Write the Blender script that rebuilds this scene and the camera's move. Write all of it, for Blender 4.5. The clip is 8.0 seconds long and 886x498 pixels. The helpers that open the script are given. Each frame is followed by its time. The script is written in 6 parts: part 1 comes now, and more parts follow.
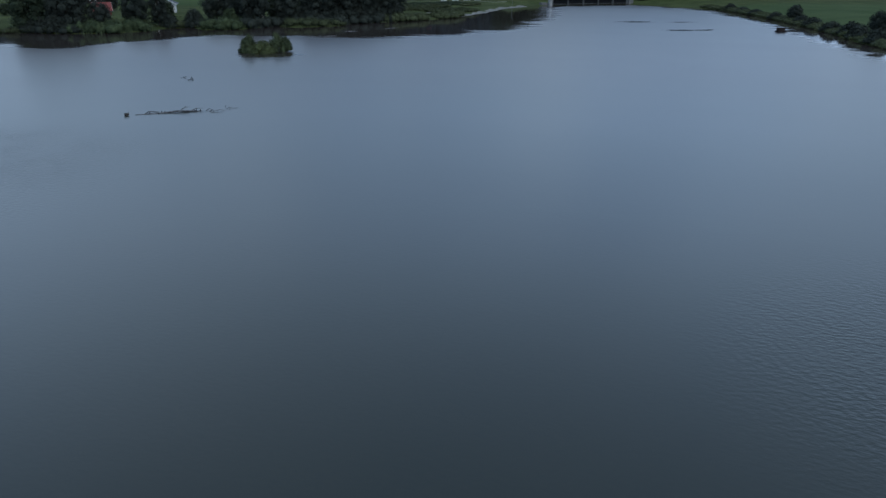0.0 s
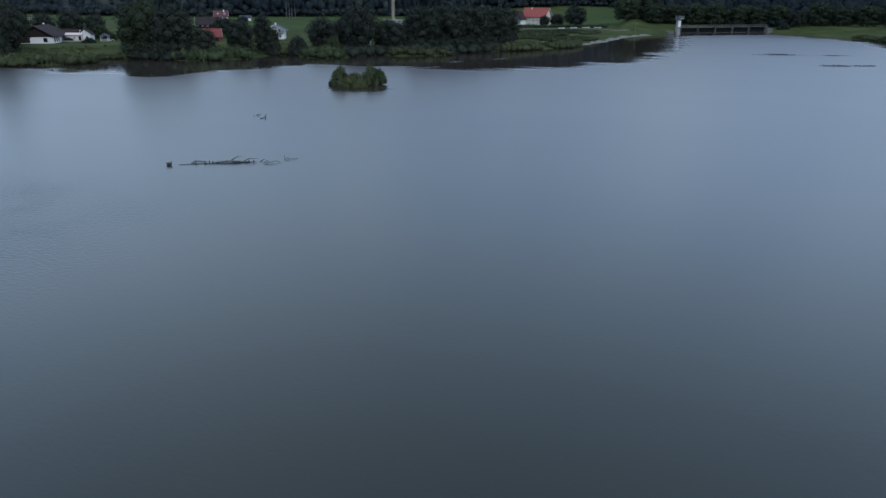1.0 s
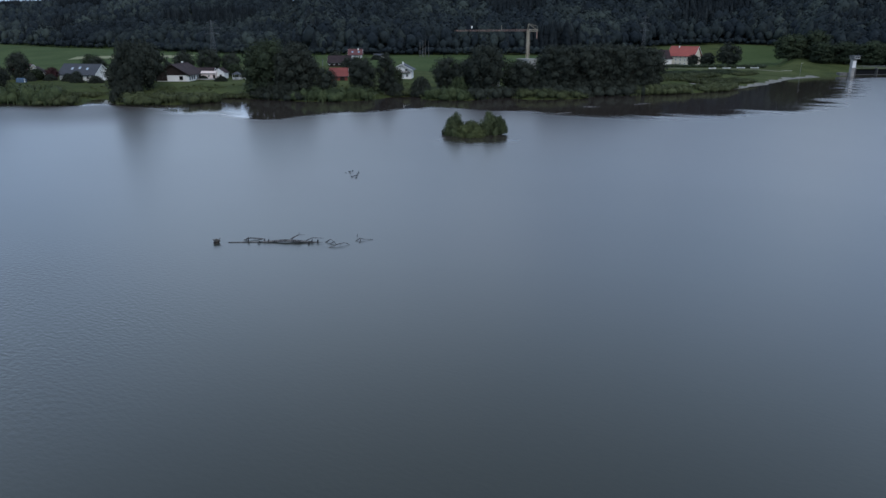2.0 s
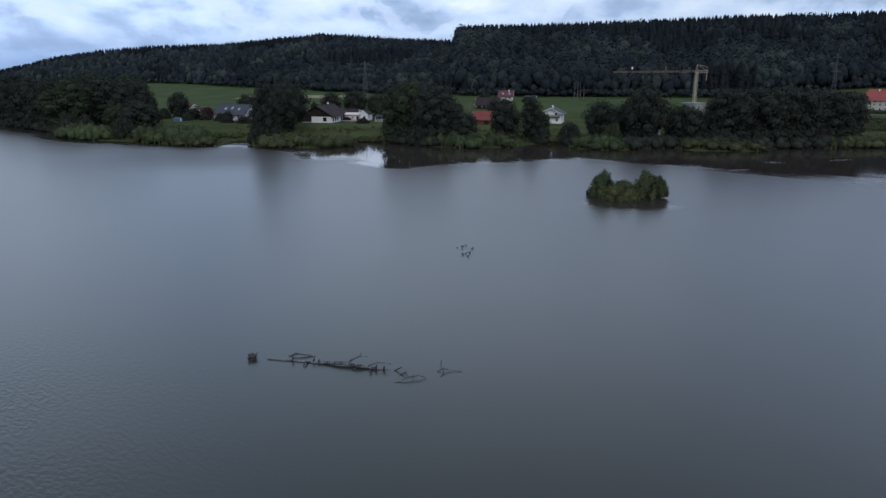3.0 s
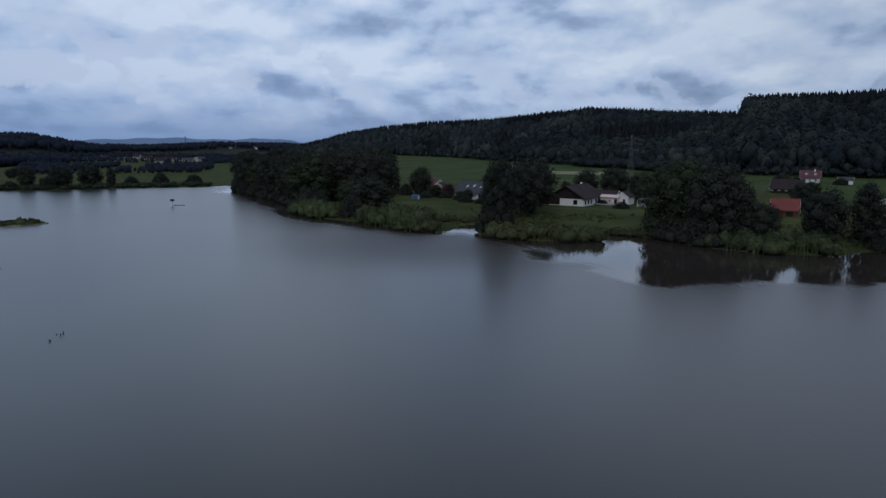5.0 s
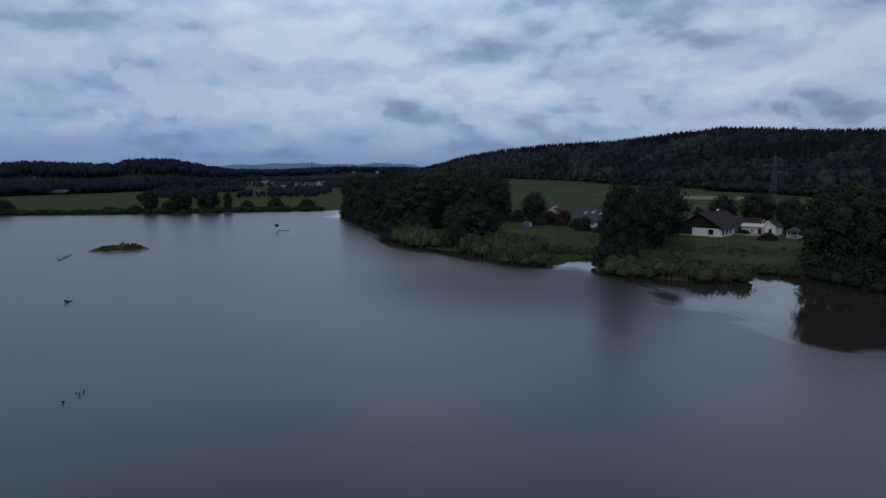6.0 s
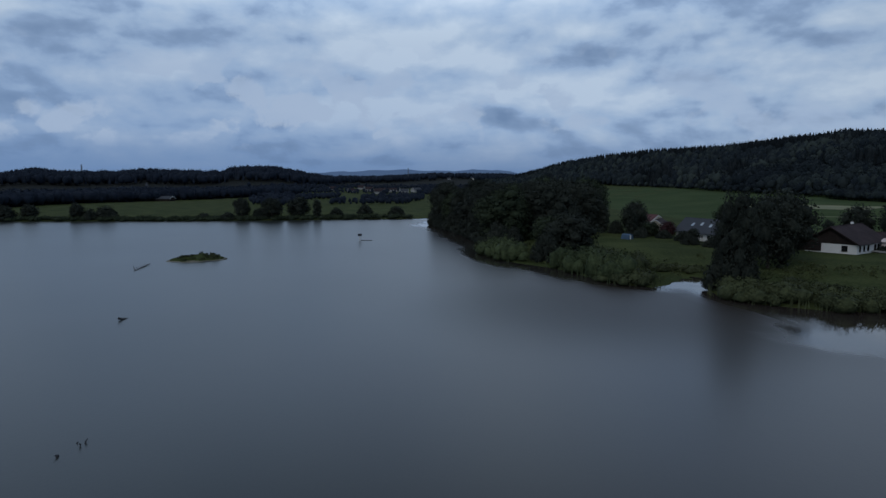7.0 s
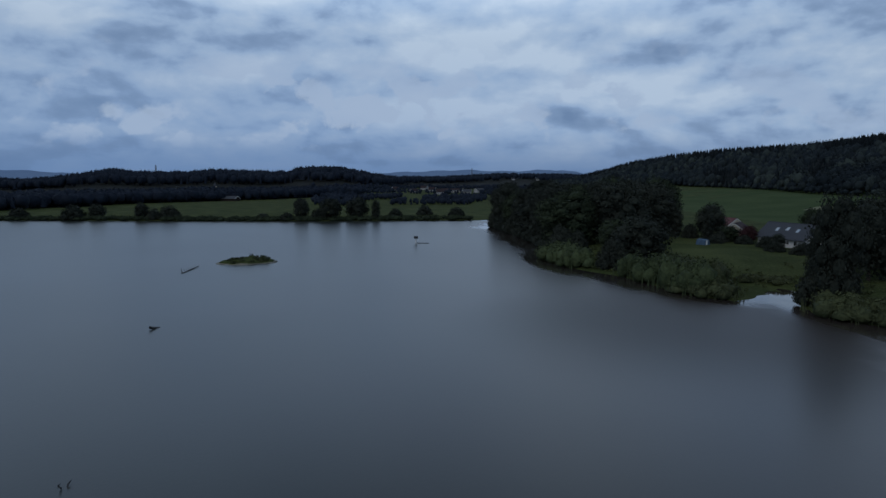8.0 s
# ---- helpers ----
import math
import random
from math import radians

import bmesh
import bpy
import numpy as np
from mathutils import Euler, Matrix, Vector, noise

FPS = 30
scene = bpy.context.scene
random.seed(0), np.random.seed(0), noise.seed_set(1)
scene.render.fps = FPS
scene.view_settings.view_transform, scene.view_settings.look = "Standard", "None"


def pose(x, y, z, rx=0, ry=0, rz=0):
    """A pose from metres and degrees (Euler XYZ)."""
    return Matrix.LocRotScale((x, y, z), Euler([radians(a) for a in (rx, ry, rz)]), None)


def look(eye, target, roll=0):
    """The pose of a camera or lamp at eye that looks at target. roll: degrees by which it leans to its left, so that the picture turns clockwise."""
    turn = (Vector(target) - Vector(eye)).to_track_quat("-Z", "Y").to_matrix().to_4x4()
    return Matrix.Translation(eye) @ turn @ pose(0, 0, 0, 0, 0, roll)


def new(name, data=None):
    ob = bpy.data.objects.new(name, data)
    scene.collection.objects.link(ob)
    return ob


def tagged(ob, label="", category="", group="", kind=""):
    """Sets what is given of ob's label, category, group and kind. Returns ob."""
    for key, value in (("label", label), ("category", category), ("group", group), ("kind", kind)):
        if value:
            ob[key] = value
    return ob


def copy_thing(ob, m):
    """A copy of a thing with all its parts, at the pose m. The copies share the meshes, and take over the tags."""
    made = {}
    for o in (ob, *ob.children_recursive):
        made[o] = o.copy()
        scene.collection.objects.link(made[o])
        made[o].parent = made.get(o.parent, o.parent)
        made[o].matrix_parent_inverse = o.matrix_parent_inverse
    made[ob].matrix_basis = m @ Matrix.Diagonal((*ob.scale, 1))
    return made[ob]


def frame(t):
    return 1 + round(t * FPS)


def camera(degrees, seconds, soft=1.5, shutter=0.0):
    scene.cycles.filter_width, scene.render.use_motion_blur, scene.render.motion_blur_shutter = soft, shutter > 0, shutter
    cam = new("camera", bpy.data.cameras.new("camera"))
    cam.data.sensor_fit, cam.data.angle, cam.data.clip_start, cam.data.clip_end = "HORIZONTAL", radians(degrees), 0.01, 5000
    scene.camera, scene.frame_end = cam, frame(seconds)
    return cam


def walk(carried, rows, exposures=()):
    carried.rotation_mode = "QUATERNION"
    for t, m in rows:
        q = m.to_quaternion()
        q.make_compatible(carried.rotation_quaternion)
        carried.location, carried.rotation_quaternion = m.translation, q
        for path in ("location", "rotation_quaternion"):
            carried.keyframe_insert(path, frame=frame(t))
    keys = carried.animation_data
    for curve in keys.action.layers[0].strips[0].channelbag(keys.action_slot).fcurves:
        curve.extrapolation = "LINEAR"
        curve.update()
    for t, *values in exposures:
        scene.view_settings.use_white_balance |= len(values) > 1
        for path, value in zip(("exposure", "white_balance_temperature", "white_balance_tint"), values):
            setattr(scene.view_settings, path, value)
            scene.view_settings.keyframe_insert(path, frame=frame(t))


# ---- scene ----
# ---- camera ----
cam = camera(65.5, 8.0, soft=1.45)
PATH = [
    (0, (2.98, -0.612, 24.673), (2.685, 1.218, 23.924), 0.4),
    (0.5, (2.027, 13.153, 24.852), (1.587, 14.958, 24.112), 0.5),
    (1, (0.386, 27.278, 25.021), (-0.213, 29.057, 24.331), 0.4),
    (1.5, (-2.846, 41.286, 25.195), (-3.612, 43.018, 24.554), 0.3),
    (3, (-20.02, 80.94, 25.892), (-21.329, 82.369, 25.396), 0.2),
    (3.5, (-28.75, 92.968, 26.111), (-30.213, 94.256, 25.664), 0.2),
    (4, (-39.17, 103.704, 26.342), (-40.756, 104.856, 25.943), 0.3),
    (4.5, (-49.996, 112.948, 26.461), (-51.686, 113.959, 26.111), 0.3),
    (5.8, (-77.13, 130.568, 26.004), (-79.022, 131.171, 25.766), 0.3),
    (6, (-80.984, 132.599, 26.011), (-82.895, 133.14, 25.779), 0.1),
    (6.5, (-89.74, 136.547, 26.163), (-91.689, 136.943, 25.944), 0.0),
    (7, (-97.432, 139.552, 26.32), (-99.402, 139.822, 26.106), -0.0),
    (7.5, (-104.033, 141.512, 26.358), (-106.015, 141.675, 26.143), -0.0),
    (8, (-109.862, 142.872, 26.218), (-111.849, 142.958, 26.005), -0.0),
]
walk(cam, [(t, look(eye, target, roll)) for t, eye, target, roll in PATH],
     exposures=[(0.0, 0.25, 5650, 8), (1.5, 0.53, 5950, 11), (2.8, 0.28, 6250, 14), (3.5, 0.10, 6350, 15), (4.5, -0.31, 6300, 15.5), (6.0, -0.62, 6150, 12.5), (8.0, -0.78, 5970, 10.5)])

# ---- world: overcast evening sky ----
SUN_AZ, SUN_EL = 232.0, 42.0          # degrees left of +y, above the horizon
sun_dir = Vector((-math.sin(radians(SUN_AZ)) * math.cos(radians(SUN_EL)), math.cos(radians(SUN_AZ)) * math.cos(radians(SUN_EL)), math.sin(radians(SUN_EL))))


def make_world():
    w = bpy.data.worlds.new("sky")
    w.use_nodes = True
    nt = w.node_tree
    nt.nodes.clear()
    N, L = nt.nodes.new, nt.links.new

    def math_node(op, a, b=None, clamp=False):
        n = N("ShaderNodeMath")
        n.operation, n.use_clamp = op, clamp
        for i, v in enumerate((a, b)):
            if v is None:
                continue
            if isinstance(v, (int, float)):
                n.inputs[i].default_value = v
            else:
                L(v, n.inputs[i])
        return n.outputs[0]

    def ramp(fac, stops):
        n = N("ShaderNodeValToRGB")
        while len(n.color_ramp.elements) < len(stops):
            n.color_ramp.elements.new(0.5)
        for e, (p, c) in zip(n.color_ramp.elements, stops):
            e.position, e.color = p, (*c, 1)
        L(fac, n.inputs[0])
        return n.outputs[0]

    def mix(fac, a, b, kind="MIX"):
        n = N("ShaderNodeMix")
        n.data_type, n.blend_type = "RGBA", kind
        if isinstance(fac, (int, float)):
            n.inputs[0].default_value = fac
        else:
            L(fac, n.inputs[0])
        for i, v in ((6, a), (7, b)):
            if isinstance(v, tuple):
                n.inputs[i].default_value = (*v, 1)
            else:
                L(v, n.inputs[i])
        return n.outputs[2]

    sky = N("ShaderNodeTexSky")
    sky.sky_type, sky.sun_disc = "NISHITA", False
    sky.sun_elevation, sky.sun_rotation = radians(SUN_EL), radians(-SUN_AZ)
    sky.air_density, sky.dust_density, sky.ozone_density = 1.2, 2.0, 2.0
    clear = mix(1.0, sky.outputs[0], (0.05, 0.05, 0.05), "MULTIPLY")

    co = N("ShaderNodeTexCoord").outputs["Generated"]
    sep = N("ShaderNodeSeparateXYZ")
    L(co, sep.inputs[0])
    up = math_node("MAXIMUM", sep.outputs[2], 0.0)
    def noise(source, scale, detail, rough, shift, stretch=(1, 1, 1), warp=0.0):
        m = N("ShaderNodeMapping")
        m.inputs["Location"].default_value, m.inputs["Scale"].default_value = shift, stretch
        L(source, m.inputs[0])
        n = N("ShaderNodeTexNoise")
        n.inputs["Scale"].default_value, n.inputs["Detail"].default_value = scale, detail
        n.inputs["Roughness"].default_value, n.inputs["Distortion"].default_value = rough, warp
        L(m.outputs[0], n.inputs["Vector"])
        return n.outputs[0]

    # a broken deck seen from below in perspective: flat dark bases, lighter tops and gaps
    def deck(scale, detail, rough, shift, rise_by):
        z = math_node("ADD", math_node("ADD", up, 0.17), rise_by)
        c = N("ShaderNodeCombineXYZ")
        L(math_node("DIVIDE", sep.outputs[0], z), c.inputs[0])
        L(math_node("DIVIDE", sep.outputs[1], z), c.inputs[1])
        return noise(c.outputs[0], scale, detail, rough, shift, (1, 1, 1), 0.0)

    broad = deck(0.85, 7, 0.47, (1.3, 4.7, 0.0), 0.0)
    broad_over = deck(0.85, 7, 0.47, (1.3, 4.7, 0.0), 0.014)
    bank = deck(0.36, 3, 0.5, (7.1, 2.2, 3.0), 0.0)
    shape = math_node("ADD", math_node("MULTIPLY", broad, 0.72), math_node("MULTIPLY", bank, 0.28))
    dense = N("ShaderNodeMapRange")
    dense.interpolation_type = "SMOOTHSTEP"
    dense.inputs[1].default_value, dense.inputs[2].default_value = 0.465, 0.575
    L(shape, dense.inputs[0])
    edge = math_node("MULTIPLY", math_node("SUBTRACT", broad, broad_over), 1.2)
    puff = noise(co, 7.5, 6, 0.50, (0.0, 0.0, 0.0), (1, 1, 1.9), 0.15)
    puff_over = noise(co, 7.5, 6, 0.50, (0.0, 0.0, 0.045), (1, 1, 1.9), 0.15)
    fluff = math_node("ADD", math_node("MULTIPLY", math_node("SUBTRACT", puff, puff_over), 1.25), math_node("MULTIPLY", math_node("SUBTRACT", puff, 0.5), 0.42))
    # long flat-bottomed bars of cloud with lighter heads
    flat_bar = noise(co, 3.6, 4, 0.40, (4.4, 1.9, 0.6), (1, 1, 3.9), 0.2)
    flat_over = noise(co, 3.6, 4, 0.40, (4.4, 1.9, 0.70), (1, 1, 3.9), 0.2)
    under_side = N("ShaderNodeMapRange")
    under_side.interpolation_type = "SMOOTHSTEP"
    under_side.inputs[1].default_value, under_side.inputs[2].default_value = 0.50, 0.64
    L(flat_bar, under_side.inputs[0])
    fluff = math_node("ADD", fluff, math_node("SUBTRACT", math_node("MULTIPLY", math_node("SUBTRACT", flat_bar, flat_over), 1.1), math_node("MULTIPLY", under_side.outputs[0], 0.26)))
    # a row of small cumulus low over the horizon
    small = noise(co, 10.5, 5, 0.5, (2.0, 5.0, 1.0), (1, 1, 1.45), 0.2)
    small_over = noise(co, 10.5, 5, 0.5, (2.0, 5.0, 1.035), (1, 1, 1.45), 0.2)
    heap = math_node("ADD", math_node("SUBTRACT", 0.70, math_node("MULTIPLY", dense.outputs[0], 0.17)), math_node("ADD", edge, fluff))
    heap = math_node("ADD", math_node("MULTIPLY", heap, 1.12), -0.062)
    cloud = ramp(heap, [(0.08, (0.180, 0.265, 0.410)), (0.40, (0.290, 0.395, 0.555)), (0.54, (0.385, 0.500, 0.650)), (0.70, (0.455, 0.560, 0.685)), (0.90, (0.560, 0.655, 0.750))])
    # thinner, brighter cloud low in the north-west
    dot = N("ShaderNodeVectorMath")
    dot.operation = "DOT_PRODUCT"
    L(co, dot.inputs[0])
    dot.inputs[1].default_value = (-0.80, 0.58, 0.16)
    glow = math_node("POWER", math_node("MAXIMUM", dot.outputs["Value"], 0.0), 5.0)
    dot2 = N("ShaderNodeVectorMath")
    dot2.operation = "DOT_PRODUCT"
    L(co, dot2.inputs[0])
    dot2.inputs[1].default_value = (0.14, 0.976, 0.15)
    glow2 = math_node("POWER", math_node("MAXIMUM", dot2.outputs["Value"], 0.0), 15.0)
    gain = math_node("ADD", math_node("ADD", math_node("MULTIPLY", glow, 0.28), math_node("MULTIPLY", glow2, 0.50)), 0.95)
    west = N("ShaderNodeVectorMath")
    west.operation = "DOT_PRODUCT"
    L(co, west.inputs[0])
    west.inputs[1].default_value = (-0.95, -0.31, 0.0)
    dusk = math_node("POWER", math_node("MAXIMUM", math_node("ADD", west.outputs["Value"], 0.1), 0.0), 2.0)
    ebb = N("ShaderNodeMapRange")
    ebb.interpolation_type = "SMOOTHSTEP"
    ebb.inputs[1].default_value, ebb.inputs[2].default_value, ebb.inputs[3].default_value, ebb.inputs[4].default_value = 0.24, 0.55, 0.44, 0.0
    L(up, ebb.inputs[0])
    gain = math_node("ADD", gain, math_node("MULTIPLY", dusk, ebb.outputs[0]))
    # the cloud deck is lighter part of the way up
    rise = N("ShaderNodeMapRange")
    rise.interpolation_type = "SMOOTHSTEP"
    rise.inputs[1].default_value, rise.inputs[2].default_value, rise.inputs[3].default_value, rise.inputs[4].default_value = 0.18, 0.34, 1.0, 1.65
    L(up, rise.inputs[0])
    fall = N("ShaderNodeMapRange")
    fall.interpolation_type = "SMOOTHSTEP"
    fall.inputs[1].default_value, fall.inputs[2].default_value, fall.inputs[3].default_value, fall.inputs[4].default_value = 0.34, 0.62, 1.0, 0.44
    L(up, fall.inputs[0])
    gain = math_node("MULTIPLY", gain, math_node("MULTIPLY", rise.outputs[0], fall.outputs[0]))
    lit = N("ShaderNodeVectorMath")
    lit.operation = "SCALE"
    L(cloud, lit.inputs[0])
    L(gain, lit.inputs["Scale"])
    # rain-blue veil low over the horizon
    low = math_node("SUBTRACT", 1.0, math_node("MULTIPLY", up, 16.0), clamp=True)
    veil = mix(math_node("MULTIPLY", low, 0.85), lit.outputs[0], (0.20, 0.31, 0.52))
    rain = math_node("MULTIPLY", math_node("POWER", math_node("MAXIMUM", west.outputs["Value"], 0.0), 4.0), math_node("SUBTRACT", 1.0, math_node("MULTIPLY", up, 4.5), clamp=True))
    veil = mix(math_node("MULTIPLY", rain, 0.62), veil, (0.25, 0.42, 0.73))
    # white-topped cumulus in the clear gap of the west
    lo_edge, hi_edge = N("ShaderNodeMapRange"), N("ShaderNodeMapRange")
    for n, a, b, c, d in ((lo_edge, 0.030, 0.062, 0.0, 1.0), (hi_edge, 0.10, 0.20, 1.0, 0.0)):
        n.interpolation_type = "SMOOTHSTEP"
        for i, v in enumerate((a, b, c, d)):
            n.inputs[i + 1].default_value = v
        L(up, n.inputs[0])
    body = math_node("MULTIPLY", math_node("SUBTRACT", small, 0.495), 14.0, clamp=True)
    crown = math_node("MULTIPLY", math_node("ADD", math_node("SUBTRACT", small, small_over), 0.02), 18.0, clamp=True)
    heads = math_node("MULTIPLY", math_node("MULTIPLY", body, crown), math_node("MULTIPLY", lo_edge.outputs[0], hi_edge.outputs[0]))
    heads = math_node("MULTIPLY", heads, math_node("ADD", math_node("MULTIPLY", dusk, 0.50), 0.32, clamp=True))
    veil = mix(heads, veil, (0.62, 0.76, 0.96))
    cover = ramp(heap, [(0.34, (0.90, 0.90, 0.90)), (0.44, (0.97, 0.97, 0.97))])
    both = mix(cover, clear, veil)
    bg = N("ShaderNodeBackground")
    bg.inputs[1].default_value = 1.0
    L(both, bg.inputs[0])
    out = N("ShaderNodeOutputWorld")
    L(bg.outputs[0], out.inputs[0])
    scene.world = w


make_world()
sun_data = bpy.data.lights.new("sun", "SUN")
sun_data.energy, sun_data.angle, sun_data.color = 0.9, radians(30), (1.0, 0.96, 0.90)
sun = new("sun", sun_data)
sun.matrix_world = look(sun_dir * 100, (0, 0, 0))

# ---- materials ----
def material(name, base, rough=0.8, vary=0.25, scale=1.0, fine=8.0, bump=0.3, metal=0.0, tint=None, island=0.0, ior=None, spec=None, bump_dist=0.05, each=0.0):
    """A surface with two scales of colour variation and a fine relief, in metres."""
    m = bpy.data.materials.new(name)
    m.use_nodes = True
    nt = m.node_tree
    N, L = nt.nodes.new, nt.links.new
    b = nt.nodes["Principled BSDF"]
    b.inputs["Roughness"].default_value, b.inputs["Metallic"].default_value = rough, metal
    if ior:
        b.inputs["IOR"].default_value = ior
    if spec is not None:
        b.inputs["Specular IOR Level"].default_value = spec
    geo = N("ShaderNodeNewGeometry")
    big, small = N("ShaderNodeTexNoise"), N("ShaderNodeTexNoise")
    for n, s, d in ((big, scale, 4), (small, fine, 6)):
        n.inputs["Scale"].default_value, n.inputs["Detail"].default_value = s, d
        L(geo.outputs["Position"], n.inputs["Vector"])
    tint = tint or tuple(c * 0.55 for c in base)
    mixer = N("ShaderNodeMix")
    mixer.data_type = "RGBA"
    mixer.inputs[6].default_value, mixer.inputs[7].default_value = (*base, 1), (*tint, 1)
    add = N("ShaderNodeMath")
    add.operation = "ADD"
    L(big.outputs[0], add.inputs[0])
    L(small.outputs[0], add.inputs[1])
    mp = N("ShaderNodeMapRange")
    mp.inputs[1].default_value, mp.inputs[2].default_value = 0.75, 1.25
    mp.inputs[3].default_value, mp.inputs[4].default_value = 0.5 - vary * 2, 0.5 + vary * 2
    L(add.outputs[0], mp.inputs[0])
    mp.clamp = True
    last = mp.outputs[0]
    for amount, source in ((island, geo.outputs["Random Per Island"]), (each, None)):
        if amount <= 0:
            continue
        if source is None:
            source = N("ShaderNodeObjectInfo").outputs["Random"]
        k = N("ShaderNodeMapRange")
        k.inputs[3].default_value, k.inputs[4].default_value = -amount, amount
        L(source, k.inputs[0])
        a2 = N("ShaderNodeMath")
        a2.operation, a2.use_clamp = "ADD", True
        L(last, a2.inputs[0])
        L(k.outputs[0], a2.inputs[1])
        last = a2.outputs[0]
    L(last, mixer.inputs[0])
    L(mixer.outputs[2], b.inputs["Base Color"])
    if bump > 0:
        bn = N("ShaderNodeBump")
        bn.inputs["Strength"].default_value, bn.inputs["Distance"].default_value = bump, bump_dist
        L(small.outputs[0], bn.inputs["Height"])
        L(bn.outputs[0], b.inputs["Normal"])
    return m


def leaf_material(name, base, tint, each=0.25):
    m = material(name, base, rough=0.65, vary=0.3, scale=0.22, fine=1.3, bump=0.7, bump_dist=0.35, tint=tint, island=0.05, each=each, spec=0.04)
    return m


LEAF_DARK = leaf_material("leaf_dark", (0.040, 0.046, 0.036), (0.023, 0.028, 0.023))
LEAF_MID = leaf_material("leaf_mid", (0.044, 0.057, 0.032), (0.024, 0.032, 0.021))
LEAF_PALE = leaf_material("leaf_willow", (0.074, 0.094, 0.044), (0.035, 0.047, 0.024))
LEAF_ISLAND = leaf_material("leaf_island", (0.100, 0.116, 0.050), (0.040, 0.050, 0.024))
LEAF_WILLOW = leaf_material("leaf_willow_dark", (0.088, 0.106, 0.052), (0.042, 0.054, 0.028))
REED = leaf_material("reed", (0.080, 0.092, 0.044), (0.039, 0.047, 0.025))


def forest_material(name, dark, mid, light):
    """Tree crowns of a wood: each tree has its own shade, with clumps and twigs as relief."""
    m = material(name, mid, rough=0.8, vary=0.3, scale=0.05, fine=0.55, bump=0.6, tint=dark, spec=0.04, bump_dist=0.6)
    nt = m.node_tree
    N, L = nt.nodes.new, nt.links.new
    b = nt.nodes["Principled BSDF"]
    base = b.inputs["Base Color"].links[0].from_socket
    own = N("ShaderNodeAttribute")
    own.attribute_name = "own_shade"
    mx = N("ShaderNodeMix")
    mx.data_type = "RGBA"
    mx.inputs[7].default_value = (*light, 1)
    L(own.outputs["Fac"], mx.inputs[0])
    L(base, mx.inputs[6])
    L(mx.outputs[2], b.inputs["Base Color"])
    return m


# aerial haze is mixed into these base colours as blue, strongest in the far wood
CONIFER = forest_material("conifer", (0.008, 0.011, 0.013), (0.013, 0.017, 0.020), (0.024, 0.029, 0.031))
FAR_WOOD_HAZY = forest_material("far_wood_hazy_leaf", (0.015, 0.020, 0.032), (0.019, 0.026, 0.039), (0.025, 0.032, 0.045))
FOREST = forest_material("forest_leaf_hazy", (0.013, 0.018, 0.023), (0.021, 0.028, 0.033), (0.048, 0.060, 0.054))
BARK = material("bark", (0.090, 0.070, 0.052), 0.9, 0.3, 1.5, 14.0, 0.8)
DEADWOOD = material("deadwood", (0.170, 0.166, 0.164), 0.8, 0.5, 1.2, 9.0, 0.6, tint=(0.018, 0.017, 0.020))
SNAGWOOD = material("waterlogged_wood", (0.040, 0.040, 0.046), 0.7, 0.4, 1.5, 6.0, 0.6, tint=(0.014, 0.014, 0.017))
ROOTWOOD = material("rootwood", (0.078, 0.064, 0.050), 0.85, 0.5, 1.5, 6.0, 0.8, tint=(0.014, 0.013, 0.014))
RENDER_WHITE = material("white_render", (0.80, 0.79, 0.77), 0.85, 0.12, 0.4, 6.0, 0.2, tint=(0.66, 0.65, 0.62))
RENDER_PINK = material("pale_pink_render", (0.72, 0.60, 0.56), 0.85, 0.12, 0.4, 6.0, 0.2, tint=(0.62, 0.52, 0.48))
# render of the far village, dimmed and greyed in colour for distance haze
RENDER_FAR = material("haze_dimmed_pale_render", (0.40, 0.39, 0.39), 0.9, 0.2, 0.3, 4.0, 0.2, tint=(0.30, 0.29, 0.29))
RENDER_CREAM = material("cream_render", (0.66, 0.60, 0.48), 0.85, 0.12, 0.4, 6.0, 0.2, tint=(0.55, 0.50, 0.40))
WOOD_DARK = material("dark_stained_boards", (0.034, 0.026, 0.023), 0.85, 0.25, 0.7, 5.0, 0.4, spec=0.12)
WOOD_RED = material("red_boards", (0.20, 0.045, 0.030), 0.8, 0.25, 0.7, 5.0, 0.4)
ROOF_BROWN = material("brown_roof_tiles", (0.052, 0.037, 0.039), 0.85, 0.3, 0.35, 4.0, 0.5, tint=(0.032, 0.024, 0.026), spec=0.12)
ROOF_RED = material("red_roof_tiles", (0.34, 0.078, 0.058), 0.75, 0.22, 0.35, 4.0, 0.5, tint=(0.22, 0.052, 0.044))
ROOF_BARN = material("dark_red_roof_tiles", (0.23, 0.052, 0.042), 0.8, 0.22, 0.35, 4.0, 0.5, tint=(0.14, 0.036, 0.032))
ROOF_DULL = material("dull_red_roof_tiles", (0.125, 0.042, 0.042), 0.8, 0.25, 0.35, 4.0, 0.5, tint=(0.085, 0.032, 0.034))
ROOF_GREY = material("grey_roof_tiles", (0.062, 0.066, 0.078), 0.7, 0.25, 0.35, 4.0, 0.5, tint=(0.055, 0.06, 0.07), spec=0.2)
GLASS = material("window_glass", (0.015, 0.018, 0.022), 0.08, 0.05, 1.0, 3.0, 0.0, spec=0.6)
SKYLIGHT = material("skylight_glass", (0.75, 0.80, 0.86), 0.06, 0.05, 1.0, 3.0, 0.0, spec=1.0, metal=1.0)
PAINT_WHITE = material("white_paint", (0.78, 0.78, 0.76), 0.5, 0.1, 1.0, 6.0, 0.1, tint=(0.66, 0.66, 0.64))
